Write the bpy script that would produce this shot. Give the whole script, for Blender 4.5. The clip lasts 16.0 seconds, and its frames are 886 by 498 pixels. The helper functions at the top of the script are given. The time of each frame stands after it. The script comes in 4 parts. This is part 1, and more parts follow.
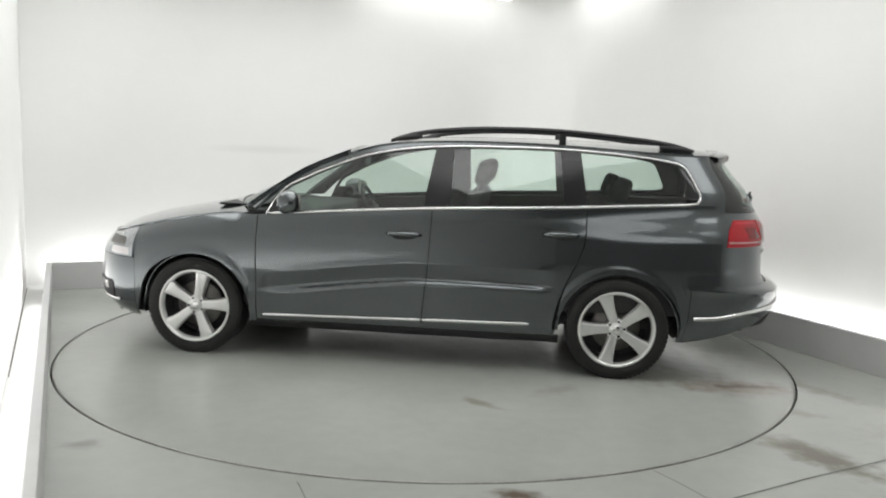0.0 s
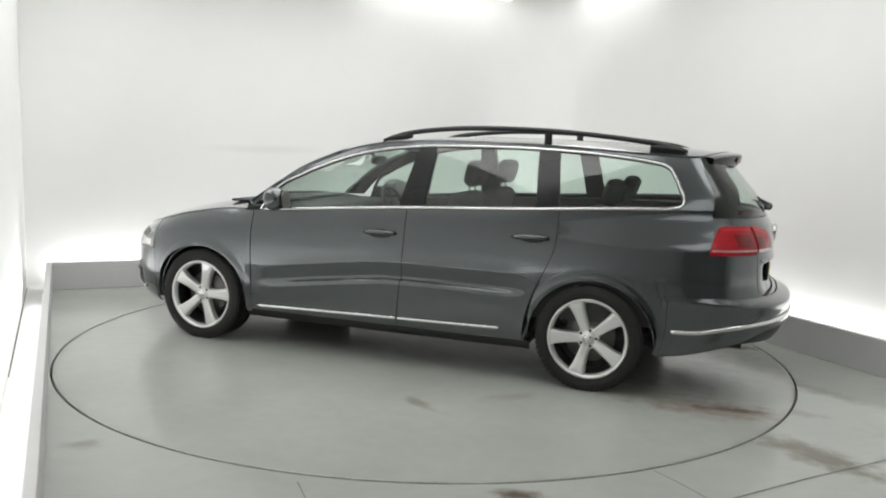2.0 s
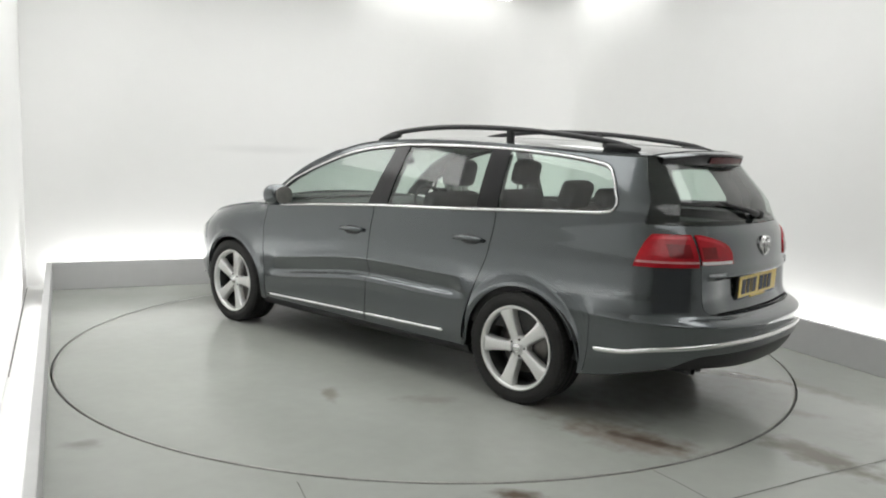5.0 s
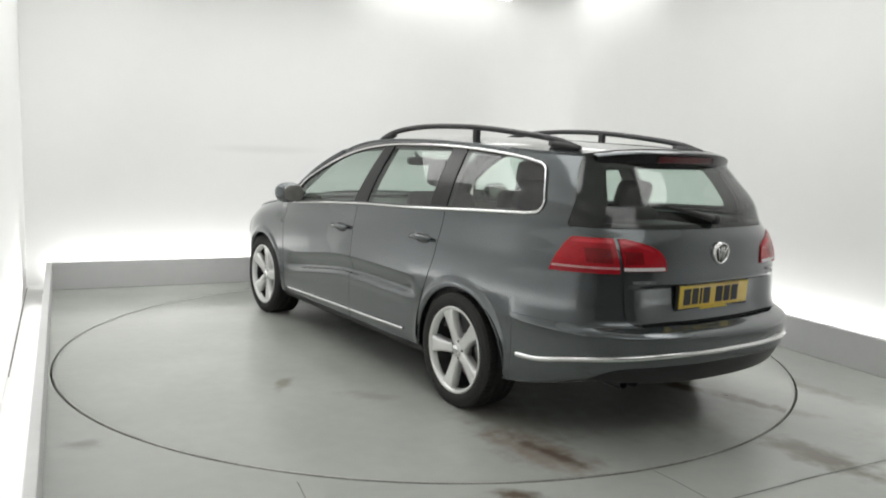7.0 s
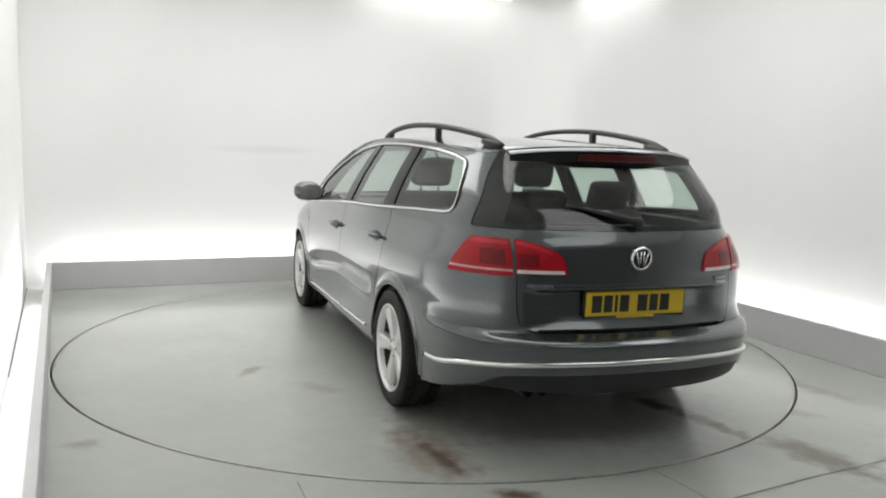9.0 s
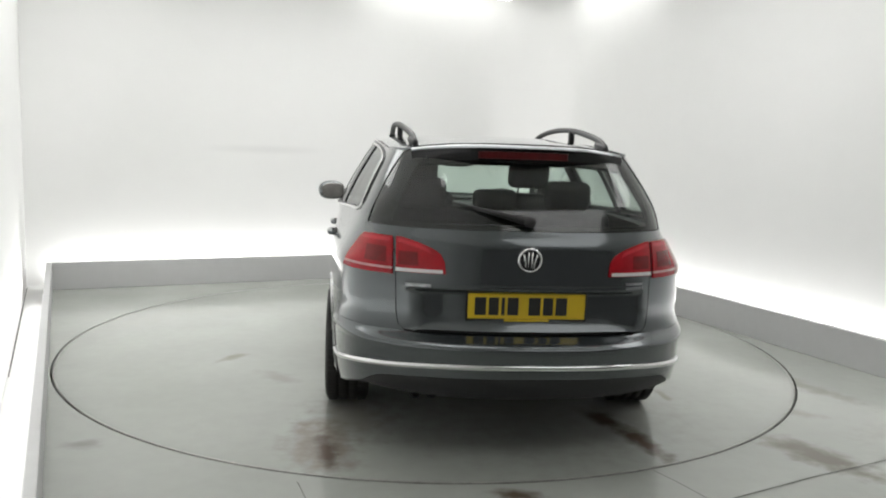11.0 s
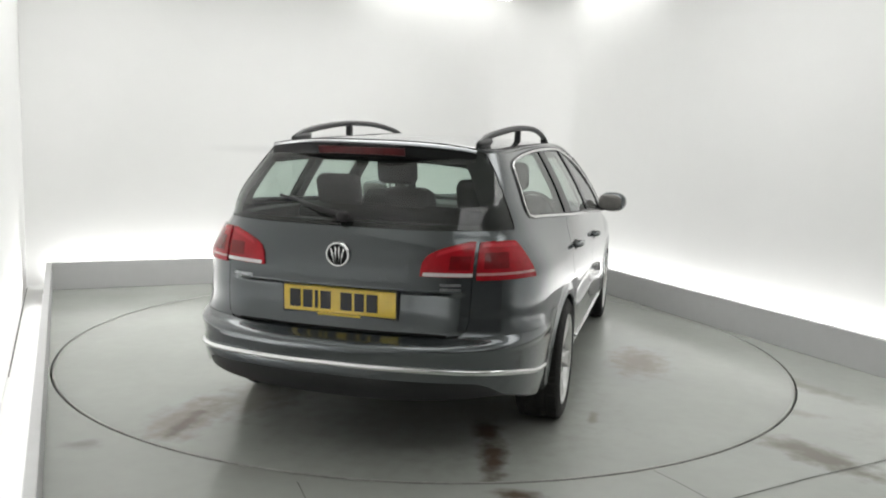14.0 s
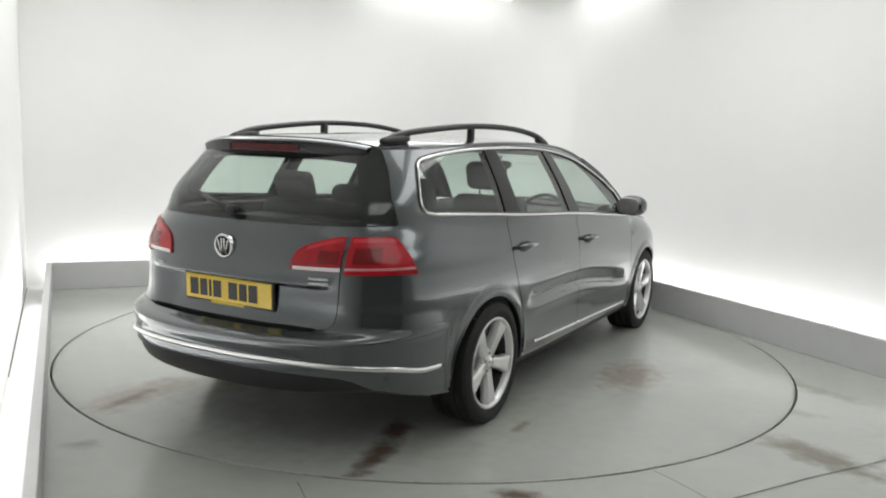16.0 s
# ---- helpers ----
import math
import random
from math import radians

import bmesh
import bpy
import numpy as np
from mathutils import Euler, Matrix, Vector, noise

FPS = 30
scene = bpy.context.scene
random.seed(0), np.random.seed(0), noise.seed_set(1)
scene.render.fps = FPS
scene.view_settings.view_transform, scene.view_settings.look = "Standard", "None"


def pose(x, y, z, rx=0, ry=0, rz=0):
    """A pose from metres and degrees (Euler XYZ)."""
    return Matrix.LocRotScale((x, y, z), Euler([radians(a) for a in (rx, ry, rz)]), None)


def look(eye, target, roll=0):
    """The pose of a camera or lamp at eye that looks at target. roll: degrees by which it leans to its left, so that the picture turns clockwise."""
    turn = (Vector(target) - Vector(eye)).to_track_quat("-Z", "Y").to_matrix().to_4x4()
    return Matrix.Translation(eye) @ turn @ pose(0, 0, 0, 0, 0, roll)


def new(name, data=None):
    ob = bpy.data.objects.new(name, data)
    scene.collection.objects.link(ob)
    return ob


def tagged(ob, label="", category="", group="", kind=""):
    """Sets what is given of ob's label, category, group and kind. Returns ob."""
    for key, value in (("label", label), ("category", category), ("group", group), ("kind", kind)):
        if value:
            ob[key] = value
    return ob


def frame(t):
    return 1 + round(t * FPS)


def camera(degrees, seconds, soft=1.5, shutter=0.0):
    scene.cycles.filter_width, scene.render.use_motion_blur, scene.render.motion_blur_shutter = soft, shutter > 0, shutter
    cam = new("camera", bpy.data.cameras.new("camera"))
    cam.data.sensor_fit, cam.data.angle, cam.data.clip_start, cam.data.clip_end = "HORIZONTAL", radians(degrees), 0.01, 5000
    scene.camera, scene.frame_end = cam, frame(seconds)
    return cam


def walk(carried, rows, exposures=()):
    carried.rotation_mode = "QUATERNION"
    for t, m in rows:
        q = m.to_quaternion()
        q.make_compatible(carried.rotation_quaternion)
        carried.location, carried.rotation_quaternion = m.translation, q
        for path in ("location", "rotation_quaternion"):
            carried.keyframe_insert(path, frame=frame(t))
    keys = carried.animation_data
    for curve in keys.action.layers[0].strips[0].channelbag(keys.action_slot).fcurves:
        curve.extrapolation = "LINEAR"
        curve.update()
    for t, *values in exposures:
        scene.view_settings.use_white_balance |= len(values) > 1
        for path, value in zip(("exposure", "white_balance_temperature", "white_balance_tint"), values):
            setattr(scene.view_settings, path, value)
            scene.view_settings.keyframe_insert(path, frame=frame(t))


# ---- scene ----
EYE = (0.0, -5.696, 1.428)
AIM = (0.0151, -4.7046, 1.2969)
cam = camera(57.24, 16.0, soft=2.0)
walk(cam, [(0, look(EYE, AIM, 1.99)), (16, look(EYE, AIM, 1.99))], exposures=[(0, 0.1), (16, 0.1)])

# ---- light: a dim sky outside; the studio is lit by its own lamps and added ceiling panels ----
world = bpy.data.worlds.new("world")
scene.world = world
world.use_nodes = True
world.node_tree.nodes["Background"].inputs[0].default_value = (0.8, 0.85, 0.9, 1)
world.node_tree.nodes["Background"].inputs[1].default_value = 0.05

ROOM_TURN = 24.4
E1 = Vector((math.cos(radians(ROOM_TURN)), math.sin(radians(ROOM_TURN)), 0))
E2 = Vector((-E1.y, E1.x, 0))
A0, A1, B1 = -2.452, 2.468, 2.704      # inner faces of the low kerb walls
GAP = 0.21                             # light trough between kerb and wall
BB = -7.2                              # the wall behind the camera
CEIL = 3.06
KERB = 0.245


def room(a, b, z):
    """A place in the studio from its own axes."""
    return E1 * a + E2 * b + Vector((0, 0, z))


ROOM = Matrix.Rotation(radians(ROOM_TURN), 4, "Z")


def area(name, a, b, z, size_a, size_b, watts, up=False, tilt=(0, 0), color=(1, 1, 1)):
    data = bpy.data.lights.new(name, "AREA")
    data.shape, data.size, data.size_y, data.energy, data.color = "RECTANGLE", size_a, size_b, watts, color
    ob = new(name, data)
    ob.matrix_world = Matrix.Translation(room(a, b, z)) @ ROOM @ pose(0, 0, 0, (180 if up else 0) + tilt[0], tilt[1], 0)
    return ob


LED = (1.0, 1.0, 0.985)
area("led_strip_back", 0.0, B1 + 0.12, 0.06, 4.9, 0.05, 22, up=True, color=LED)
area("led_strip_right", A1 + 0.12, -1.2, 0.06, 0.05, 7.6, 31, up=True, color=LED)
area("led_strip_left", A0 - 0.12, -1.0, 0.06, 0.05, 6.0, 35, up=True, color=LED).data.spread = radians(110)


# ---- materials ----
def mat(name, color, rough=0.5, metal=0.0, var=0.0, scale=3.0, bump=0.0, bump_scale=60.0, coat=0.0, spec=0.5, rough_var=0.0, trans=0.0):
    m = bpy.data.materials.new(name)
    m.use_nodes = True
    n, l = m.node_tree.nodes, m.node_tree.links
    b = n["Principled BSDF"]
    b.inputs["Base Color"].default_value = (*color, 1)
    b.inputs["Roughness"].default_value = rough
    b.inputs["Metallic"].default_value = metal
    b.inputs["Coat Weight"].default_value = coat
    b.inputs["Coat Roughness"].default_value = 0.03
    b.inputs["Specular IOR Level"].default_value = spec
    b.inputs["Transmission Weight"].default_value = trans
    tc = n.new("ShaderNodeTexCoord")
    if var or rough_var:
        t1, t2 = n.new("ShaderNodeTexNoise"), n.new("ShaderNodeTexNoise")
        t1.inputs["Scale"].default_value, t2.inputs["Scale"].default_value = scale, scale * 9
        t1.inputs["Detail"].default_value = t2.inputs["Detail"].default_value = 6
        mix = n.new("ShaderNodeMath")
        mix.operation = "ADD"
        half = n.new("ShaderNodeMath")
        half.operation = "MULTIPLY"
        half.inputs[1].default_value = 0.5
        for t in (t1, t2):
            l.new(tc.outputs["Object"], t.inputs["Vector"])
        l.new(t2.outputs["Fac"], half.inputs[0])
        l.new(t1.outputs["Fac"], mix.inputs[0])
        l.new(half.outputs[0], mix.inputs[1])
        if var:
            r = n.new("ShaderNodeMapRange")
            r.inputs[1].default_value, r.inputs[2].default_value = 0.45, 1.05
            r.inputs[3].default_value, r.inputs[4].default_value = 1 - var, 1 + var
            mul = n.new("ShaderNodeVectorMath")
            mul.operation = "SCALE"
            mul.inputs[0].default_value = color
            l.new(mix.outputs[0], r.inputs[0])
            l.new(r.outputs[0], mul.inputs["Scale"])
            l.new(mul.outputs[0], b.inputs["Base Color"])
        if rough_var:
            r = n.new("ShaderNodeMapRange")
            r.inputs[1].default_value, r.inputs[2].default_value = 0.45, 1.05
            r.inputs[3].default_value, r.inputs[4].default_value = rough - rough_var, rough + rough_var
            l.new(mix.outputs[0], r.inputs[0])
            l.new(r.outputs[0], b.inputs["Roughness"])
    if bump:
        t = n.new("ShaderNodeTexNoise")
        t.inputs["Scale"].default_value = bump_scale
        t.inputs["Detail"].default_value = 4
        bp = n.new("ShaderNodeBump")
        bp.inputs["Strength"].default_value, bp.inputs["Distance"].default_value = bump, 0.01
        l.new(tc.outputs["Object"], t.inputs["Vector"])
        l.new(t.outputs["Fac"], bp.inputs["Height"])
        l.new(bp.outputs[0], b.inputs["Normal"])
    return m


def glow(name, color, strength):
    m = bpy.data.materials.new(name)
    m.use_nodes = True
    b = m.node_tree.nodes["Principled BSDF"]
    b.inputs["Base Color"].default_value = (*color, 1)
    b.inputs["Emission Color"].default_value = (*color, 1)
    b.inputs["Emission Strength"].default_value = strength
    return m


WALL = mat("wall_paint", (0.80, 0.80, 0.79), 0.75, var=0.015, scale=0.7, bump=0.05, bump_scale=40)


def scuffed(m, a, b, z, ra, rz, depth):
    """A faint grey smear on a wall."""
    n, l = m.node_tree.nodes, m.node_tree.links
    bsdf = n["Principled BSDF"]
    mp = n.new("ShaderNodeMapping")
    mp.vector_type = "TEXTURE"
    mp.inputs["Location"].default_value = room(a, b, z)
    mp.inputs["Rotation"].default_value = (0, 0, radians(ROOM_TURN))
    mp.inputs["Scale"].default_value = (ra, 1, rz)
    ln = n.new("ShaderNodeVectorMath")
    ln.operation = "LENGTH"
    r = n.new("ShaderNodeMapRange")
    r.interpolation_type = "SMOOTHSTEP"
    r.inputs[1].default_value, r.inputs[2].default_value, r.inputs[3].default_value, r.inputs[4].default_value = 0.1, 1.0, 1 - depth, 1.0
    sc = n.new("ShaderNodeVectorMath")
    sc.operation = "SCALE"
    l.new(n["Texture Coordinate"].outputs["Object"], mp.inputs["Vector"])
    l.new(mp.outputs[0], ln.inputs[0])
    l.new(ln.outputs["Value"], r.inputs[0])
    l.new(bsdf.inputs["Base Color"].links[0].from_socket, sc.inputs[0])
    l.new(r.outputs[0], sc.inputs["Scale"])
    l.new(sc.outputs[0], bsdf.inputs["Base Color"])
    return m


BACKWALL = scuffed(mat("back_wall_paint", (0.80, 0.80, 0.79), 0.75, var=0.015, scale=0.7, bump=0.05, bump_scale=40), -0.52, B1 + GAP, 1.29, 0.75, 0.06, 0.08)
KERBP = mat("kerb_paint", (0.54, 0.54, 0.54), 0.55, var=0.05, scale=1.5, bump=0.05)
WHITE_LAMP = glow("lamp_diffuser", (1, 1, 0.98), 2.2)
# glow of the wide ceiling panels added out of view as fill light
FILL_PANEL = glow("fill_panel", (1, 1, 0.985), 2.35)
DIM_LAMP = glow("dim_panel", (1, 1, 0.985), 1.3)
# dark grey of the unseen wall behind the camera, set to darken reflections
UNSEEN_DARK = mat("unseen_dark_wall", (0.2, 0.2, 0.202), 0.85, var=0.15, scale=2.0, bump=0.1, bump_scale=8)
JOINT = mat("joint_dirt", (0.10, 0.10, 0.09), 0.8, var=0.5, scale=7)
DARK_GAP = mat("dark_gap", (0.02, 0.02, 0.018), 0.9)


def floor_mat(name, stains):
    """Grey painted concrete, worn and slightly glossy. stains: x, y, radius x, radius y, turn, strength, colour."""
    m = mat(name, (0.405, 0.42, 0.39), 0.33, bump=0.012, bump_scale=3)
    n, l = m.node_tree.nodes, m.node_tree.links
    b = n["Principled BSDF"]
    tc = n["Texture Coordinate"]
    noise1, noise2 = n.new("ShaderNodeTexNoise"), n.new("ShaderNodeTexNoise")
    noise1.inputs["Scale"].default_value, noise2.inputs["Scale"].default_value = 0.9, 11
    noise1.inputs["Detail"].default_value = noise2.inputs["Detail"].default_value = 2
    for t in (noise1, noise2):
        l.new(tc.outputs["Object"], t.inputs["Vector"])
    r1 = n.new("ShaderNodeMapRange")
    r1.inputs[1].default_value, r1.inputs[2].default_value, r1.inputs[3].default_value, r1.inputs[4].default_value = 0.3, 0.7, 0.92, 1.06
    r2 = n.new("ShaderNodeMapRange")
    r2.inputs[1].default_value, r2.inputs[2].default_value, r2.inputs[3].default_value, r2.inputs[4].default_value = 0.3, 0.7, 0.98, 1.02
    l.new(noise1.outputs["Fac"], r1.inputs[0])
    l.new(noise2.outputs["Fac"], r2.inputs[0])
    mul = n.new("ShaderNodeMath")
    mul.operation = "MULTIPLY"
    l.new(r1.outputs[0], mul.inputs[0])
    l.new(r2.outputs[0], mul.inputs[1])
    sc = n.new("ShaderNodeVectorMath")
    sc.operation = "SCALE"
    sc.inputs[0].default_value = (0.405, 0.42, 0.39)
    l.new(mul.outputs[0], sc.inputs["Scale"])
    last = sc.outputs[0]
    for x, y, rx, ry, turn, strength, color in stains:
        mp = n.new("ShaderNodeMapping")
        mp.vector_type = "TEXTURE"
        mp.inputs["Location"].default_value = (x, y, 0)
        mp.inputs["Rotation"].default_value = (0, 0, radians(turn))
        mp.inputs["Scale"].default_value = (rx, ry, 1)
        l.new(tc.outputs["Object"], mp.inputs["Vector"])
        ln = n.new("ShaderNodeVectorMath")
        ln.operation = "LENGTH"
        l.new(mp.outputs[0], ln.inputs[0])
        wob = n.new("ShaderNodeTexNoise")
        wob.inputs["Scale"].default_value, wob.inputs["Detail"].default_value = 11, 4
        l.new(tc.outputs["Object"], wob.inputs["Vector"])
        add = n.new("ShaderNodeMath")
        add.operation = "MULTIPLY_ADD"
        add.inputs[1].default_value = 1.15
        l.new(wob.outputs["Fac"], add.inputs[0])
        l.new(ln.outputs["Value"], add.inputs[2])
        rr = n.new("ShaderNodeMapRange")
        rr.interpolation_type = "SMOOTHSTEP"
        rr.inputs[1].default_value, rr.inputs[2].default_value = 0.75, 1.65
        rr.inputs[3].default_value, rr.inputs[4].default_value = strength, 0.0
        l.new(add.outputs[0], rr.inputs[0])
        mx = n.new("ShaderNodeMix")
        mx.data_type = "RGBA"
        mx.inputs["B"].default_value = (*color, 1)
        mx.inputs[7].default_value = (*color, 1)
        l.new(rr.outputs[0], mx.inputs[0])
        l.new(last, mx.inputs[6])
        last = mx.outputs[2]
    l.new(last, b.inputs["Base Color"])
    r3 = n.new("ShaderNodeMapRange")
    r3.inputs[1].default_value, r3.inputs[2].default_value, r3.inputs[3].default_value, r3.inputs[4].default_value = 0.3, 0.7, 0.15, 0.27
    l.new(noise1.outputs["Fac"], r3.inputs[0])
    l.new(r3.outputs[0], b.inputs["Roughness"])
    return m


# ---- mesh helpers ----
def mesh_object(name, bm, material, smooth=False):
    me = bpy.data.meshes.new(name)
    bm.normal_update()
    bm.to_mesh(me)
    bm.free()
    for f in me.polygons:
        f.use_smooth = smooth
    me.materials.append(material)
    return new(name, me)


def part(name, bm, material, parent, label="", smooth=True):
    ob = mesh_object(name, bm, material, smooth)
    ob.parent = parent
    return tagged(ob, label)


def box(x0, x1, y0, y1, z0, z1, bevel=0.0, bm=None, m=None, seg=2):
    b = bmesh.new()
    bmesh.ops.create_cube(b, size=1)
    for v in b.verts:
        v.co = Vector(((x0 + x1) / 2 + v.co.x * (x1 - x0), (y0 + y1) / 2 + v.co.y * (y1 - y0), (z0 + z1) / 2 + v.co.z * (z1 - z0)))
    if bevel:
        bmesh.ops.bevel(b, geom=b.edges[:], offset=bevel, segments=seg, affect="EDGES", profile=0.5)
    if m is not None:
        bmesh.ops.transform(b, matrix=m, verts=b.verts[:])
    if bm is None:
        return b
    me = bpy.data.meshes.new("tmp")
    b.to_mesh(me)
    b.free()
    bm.from_mesh(me)
    bpy.data.meshes.remove(me)
    return bm


def structure(name, bm, material, label):
    ob = mesh_object(name, bm, material)
    return tagged(ob, label, kind="structure")


def slab(name, a0, a1, b0, b1, z0, z1, material, label, bevel=0.0):
    return structure(name, box(a0, a1, b0, b1, z0, z1, bevel, m=ROOM), material, label)


# ---- the studio ----
WA0, WA1, WB1 = A0 - GAP, A1 + GAP, B1 + GAP
RING = 2.444
slab("wall_back", WA0 - 0.15, WA1 + 0.15, WB1, WB1 + 0.15, -0.1, CEIL + 0.1, BACKWALL, "smooth matt white studio back wall with a faint smear")
slab("wall_left", WA0 - 0.15, WA0, BB, WB1 - 0.003, -0.1, CEIL + 0.1, WALL, "smooth matt white studio side wall")
slab("wall_right", WA1, WA1 + 0.15, BB, WB1 - 0.003, -0.1, CEIL + 0.1, WALL, "smooth matt white studio side wall")
# wall_front is out of view, added dark to shape what the car mirrors
slab("wall_front", WA0 - 0.15, WA1 + 0.15, BB - 0.15, BB - 0.003, -0.1, CEIL + 0.1, UNSEEN_DARK, "plain dark grey wall added out of view behind the camera")
slab("ceiling", WA0 - 0.15, WA1 + 0.15, BB - 0.15, WB1 + 0.15, CEIL, CEIL + 0.1, WALL, "plain white studio ceiling")
for nm, aa, bb in (("kerb_back", (A0 - 0.045, A1 + 0.045), (B1, B1 + 0.045)), ("kerb_left", (A0 - 0.045, A0), (-4.4, B1 - 0.003)), ("kerb_right", (A1, A1 + 0.045), (-6.4, B1 - 0.003))):
    slab(nm, *aa, *bb, 0, KERB, KERBP, "low grey painted board kerb hiding strip lights", 0.004)

for nm, aa, bb in (("trough_back", (WA0, WA1), (B1 + 0.046, WB1)), ("trough_left", (WA0, A0 - 0.046), (-4.4, B1 + 0.045)), ("trough_right", (A1 + 0.046, WA1), (-6.4, B1 + 0.045))):
    slab(nm, *aa, *bb, -0.01, 0.012, WALL, "white painted bottom of the light trough behind the kerb")

# the far right corner is coved
COVE = 0.7
bm = bmesh.new()
prev = None
for k in range(25):
    an = math.pi / 2 * k / 24
    p = (WA1 - COVE + (COVE - 0.003) * math.cos(an), WB1 - COVE + (COVE - 0.003) * math.sin(an))
    cur = (bm.verts.new(room(*p, -0.02)), bm.verts.new(room(*p, CEIL)))
    if prev:
        bm.faces.new((prev[0], cur[0], cur[1], prev[1]))
    prev = cur
for f in bm.faces:
    f.smooth = True
ob = structure("wall_cove", bm, WALL, "coved white corner between two studio walls")
for f in ob.data.polygons:
    f.use_smooth = True

# floor with a round hole for the turntable
FLOOR = floor_mat("floor_concrete", [(1.88, -1.99, 0.43, 0.165, -57, 0.95, (0.17, 0.155, 0.125)), (2.3, -0.75, 0.6, 0.12, -62, 0.55, (0.2, 0.185, 0.155)),
                                     (0.39, -2.53, 0.13, 0.07, -10, 0.95, (0.12, 0.085, 0.06)), (-1.563, -2.12, 0.10, 0.08, 20, 0.6, (0.19, 0.19, 0.17)),
                                     (2.05, -1.35, 0.22, 0.08, -30, 0.45, (0.2, 0.19, 0.16)), (2.6, -1.6, 0.5, 0.2, 20, 0.25, (0.24, 0.23, 0.2))])
bm = bmesh.new()
N = 160
inner = [bm.verts.new((RING * math.cos(2 * math.pi * i / N), RING * math.sin(2 * math.pi * i / N), 0)) for i in range(N)]
low = [bm.verts.new((RING * math.cos(2 * math.pi * i / N), RING * math.sin(2 * math.pi * i / N), -0.08)) for i in range(N)]
outer = []
for i in range(N):
    d = Vector((math.cos(2 * math.pi * i / N), math.sin(2 * math.pi * i / N), 0))
    da, db = d.dot(E1), d.dot(E2)
    ks = [9e9]
    ks.append((WA1 if da > 0 else WA0) / da if abs(da) > 1e-6 else 9e9)
    ks.append((WB1 if db > 0 else BB) / db if abs(db) > 1e-6 else 9e9)
    outer.append(bm.verts.new(d * max(min(ks), RING + 0.002)))
for i in range(N):
    j = (i + 1) % N
    bm.faces.new((inner[i], outer[i], outer[j], inner[j]))
    bm.faces.new((inner[i], inner[j], low[j], low[i]))
bmesh.ops.recalc_face_normals(bm, faces=bm.faces[:])
structure("floor", bm, FLOOR, "worn grey painted concrete floor with stains")
bm = bmesh.new()
for p in ((WA0 - 0.15, BB - 0.15), (WA1 + 0.15, BB - 0.15), (WA1 + 0.15, WB1 + 0.15), (WA0 - 0.15, WB1 + 0.15)):
    bm.verts.new(room(*p, -0.085))
bm.faces.new(bm.verts[:])
structure("subfloor", bm, DARK_GAP, "dark pit floor under the turntable gap")

# cracks and joints in the floor
def joint(points, width):
    b = bmesh.new()
    pts = [Vector((*p, 0.0015)) for p in points]
    prev = None
    for i, p in enumerate(pts):
        d = (pts[min(i + 1, len(pts) - 1)] - pts[max(i - 1, 0)]).normalized()
        s = Vector((-d.y, d.x, 0)) * width / 2
        cur = (b.verts.new(p + s), b.verts.new(p - s))
        if prev:
            b.faces.new((prev[0], prev[1], cur[1], cur[0]))
        prev = cur
    return structure("floor_joint", b, JOINT, "thin dark joint line in the concrete floor")


def wall_joint(a, b0, b1):
    p, q = room(a, b0, 0), room(a, b1, 0)
    return [(p.x + (q.x - p.x) * k / 8, p.y + (q.y - p.y) * k / 8) for k in range(9)]


joint(wall_joint(WA0 + 0.006, 2.80, -0.1), 0.007).location.z = 0.0125
joint([(-0.525, -2.46), (-0.49, -2.55), (-0.457, -2.64), (-0.40, -2.9)], 0.004)
joint([(1.031, -2.235), (1.09, -2.33), (1.176, -2.505), (1.3, -2.8)], 0.005)
joint([(0.9, -2.73), (1.325, -2.484), (1.75, -2.25), (2.194, -2.026), (2.7, -1.78)], 0.007)

# bright luminaires high on the walls by the far corner, and wide added ceiling panels
def luminaire(a0, a1, b0, b1, lamp=None):
    e = new("ceiling_light")
    tagged(e, "bright white ceiling light; the wide panels are added out of view", "light fixture", "lights along the ceiling")
    part("housing", box(a0, a1, b0, b1, CEIL - 0.05, CEIL - 0.002, 0.006, m=ROOM), WALL, e, smooth=False)
    part("diffuser", box(a0 + 0.03, a1 - 0.03, b0 + 0.03, b1 - 0.03, CEIL - 0.085, CEIL - 0.052, 0.012, m=ROOM), lamp or WHITE_LAMP, e, "glowing white diffuser", smooth=False)


luminaire(0.45, 2.15, WB1 - 0.42, WB1 - 0.06)
luminaire(WA1 - 0.42, WA1 - 0.06, 0.85, 2.3)
# unseen panels added to brighten walls and floor; the dim one for glass reflections
luminaire(-1.2, 1.0, -2.0, 2.1, FILL_PANEL)
luminaire(-2.4, -1.45, 0.2, 2.1, FILL_PANEL)
luminaire(1.3, 2.1, -3.2, 0.2, FILL_PANEL)
luminaire(-0.9, 1.1, -5.6, -3.5, DIM_LAMP)

# ---- turntable ----
turntable = new("turntable")
tagged(turntable, "round turning floor plate of worn grey concrete with tyre stains", "turntable")
TH0, TURN = 3.0209, -0.1236            # heading at the start, radians a second
OX, OY = 0.1045, -0.2306               # the car's place on the plate
RUST = (0.11, 0.075, 0.055)
BROWN = (0.20, 0.135, 0.105)
GREY_BROWN = (0.22, 0.20, 0.165)


def on_plate(x, y, *rest):
    return (x + OX, y + OY, *rest)


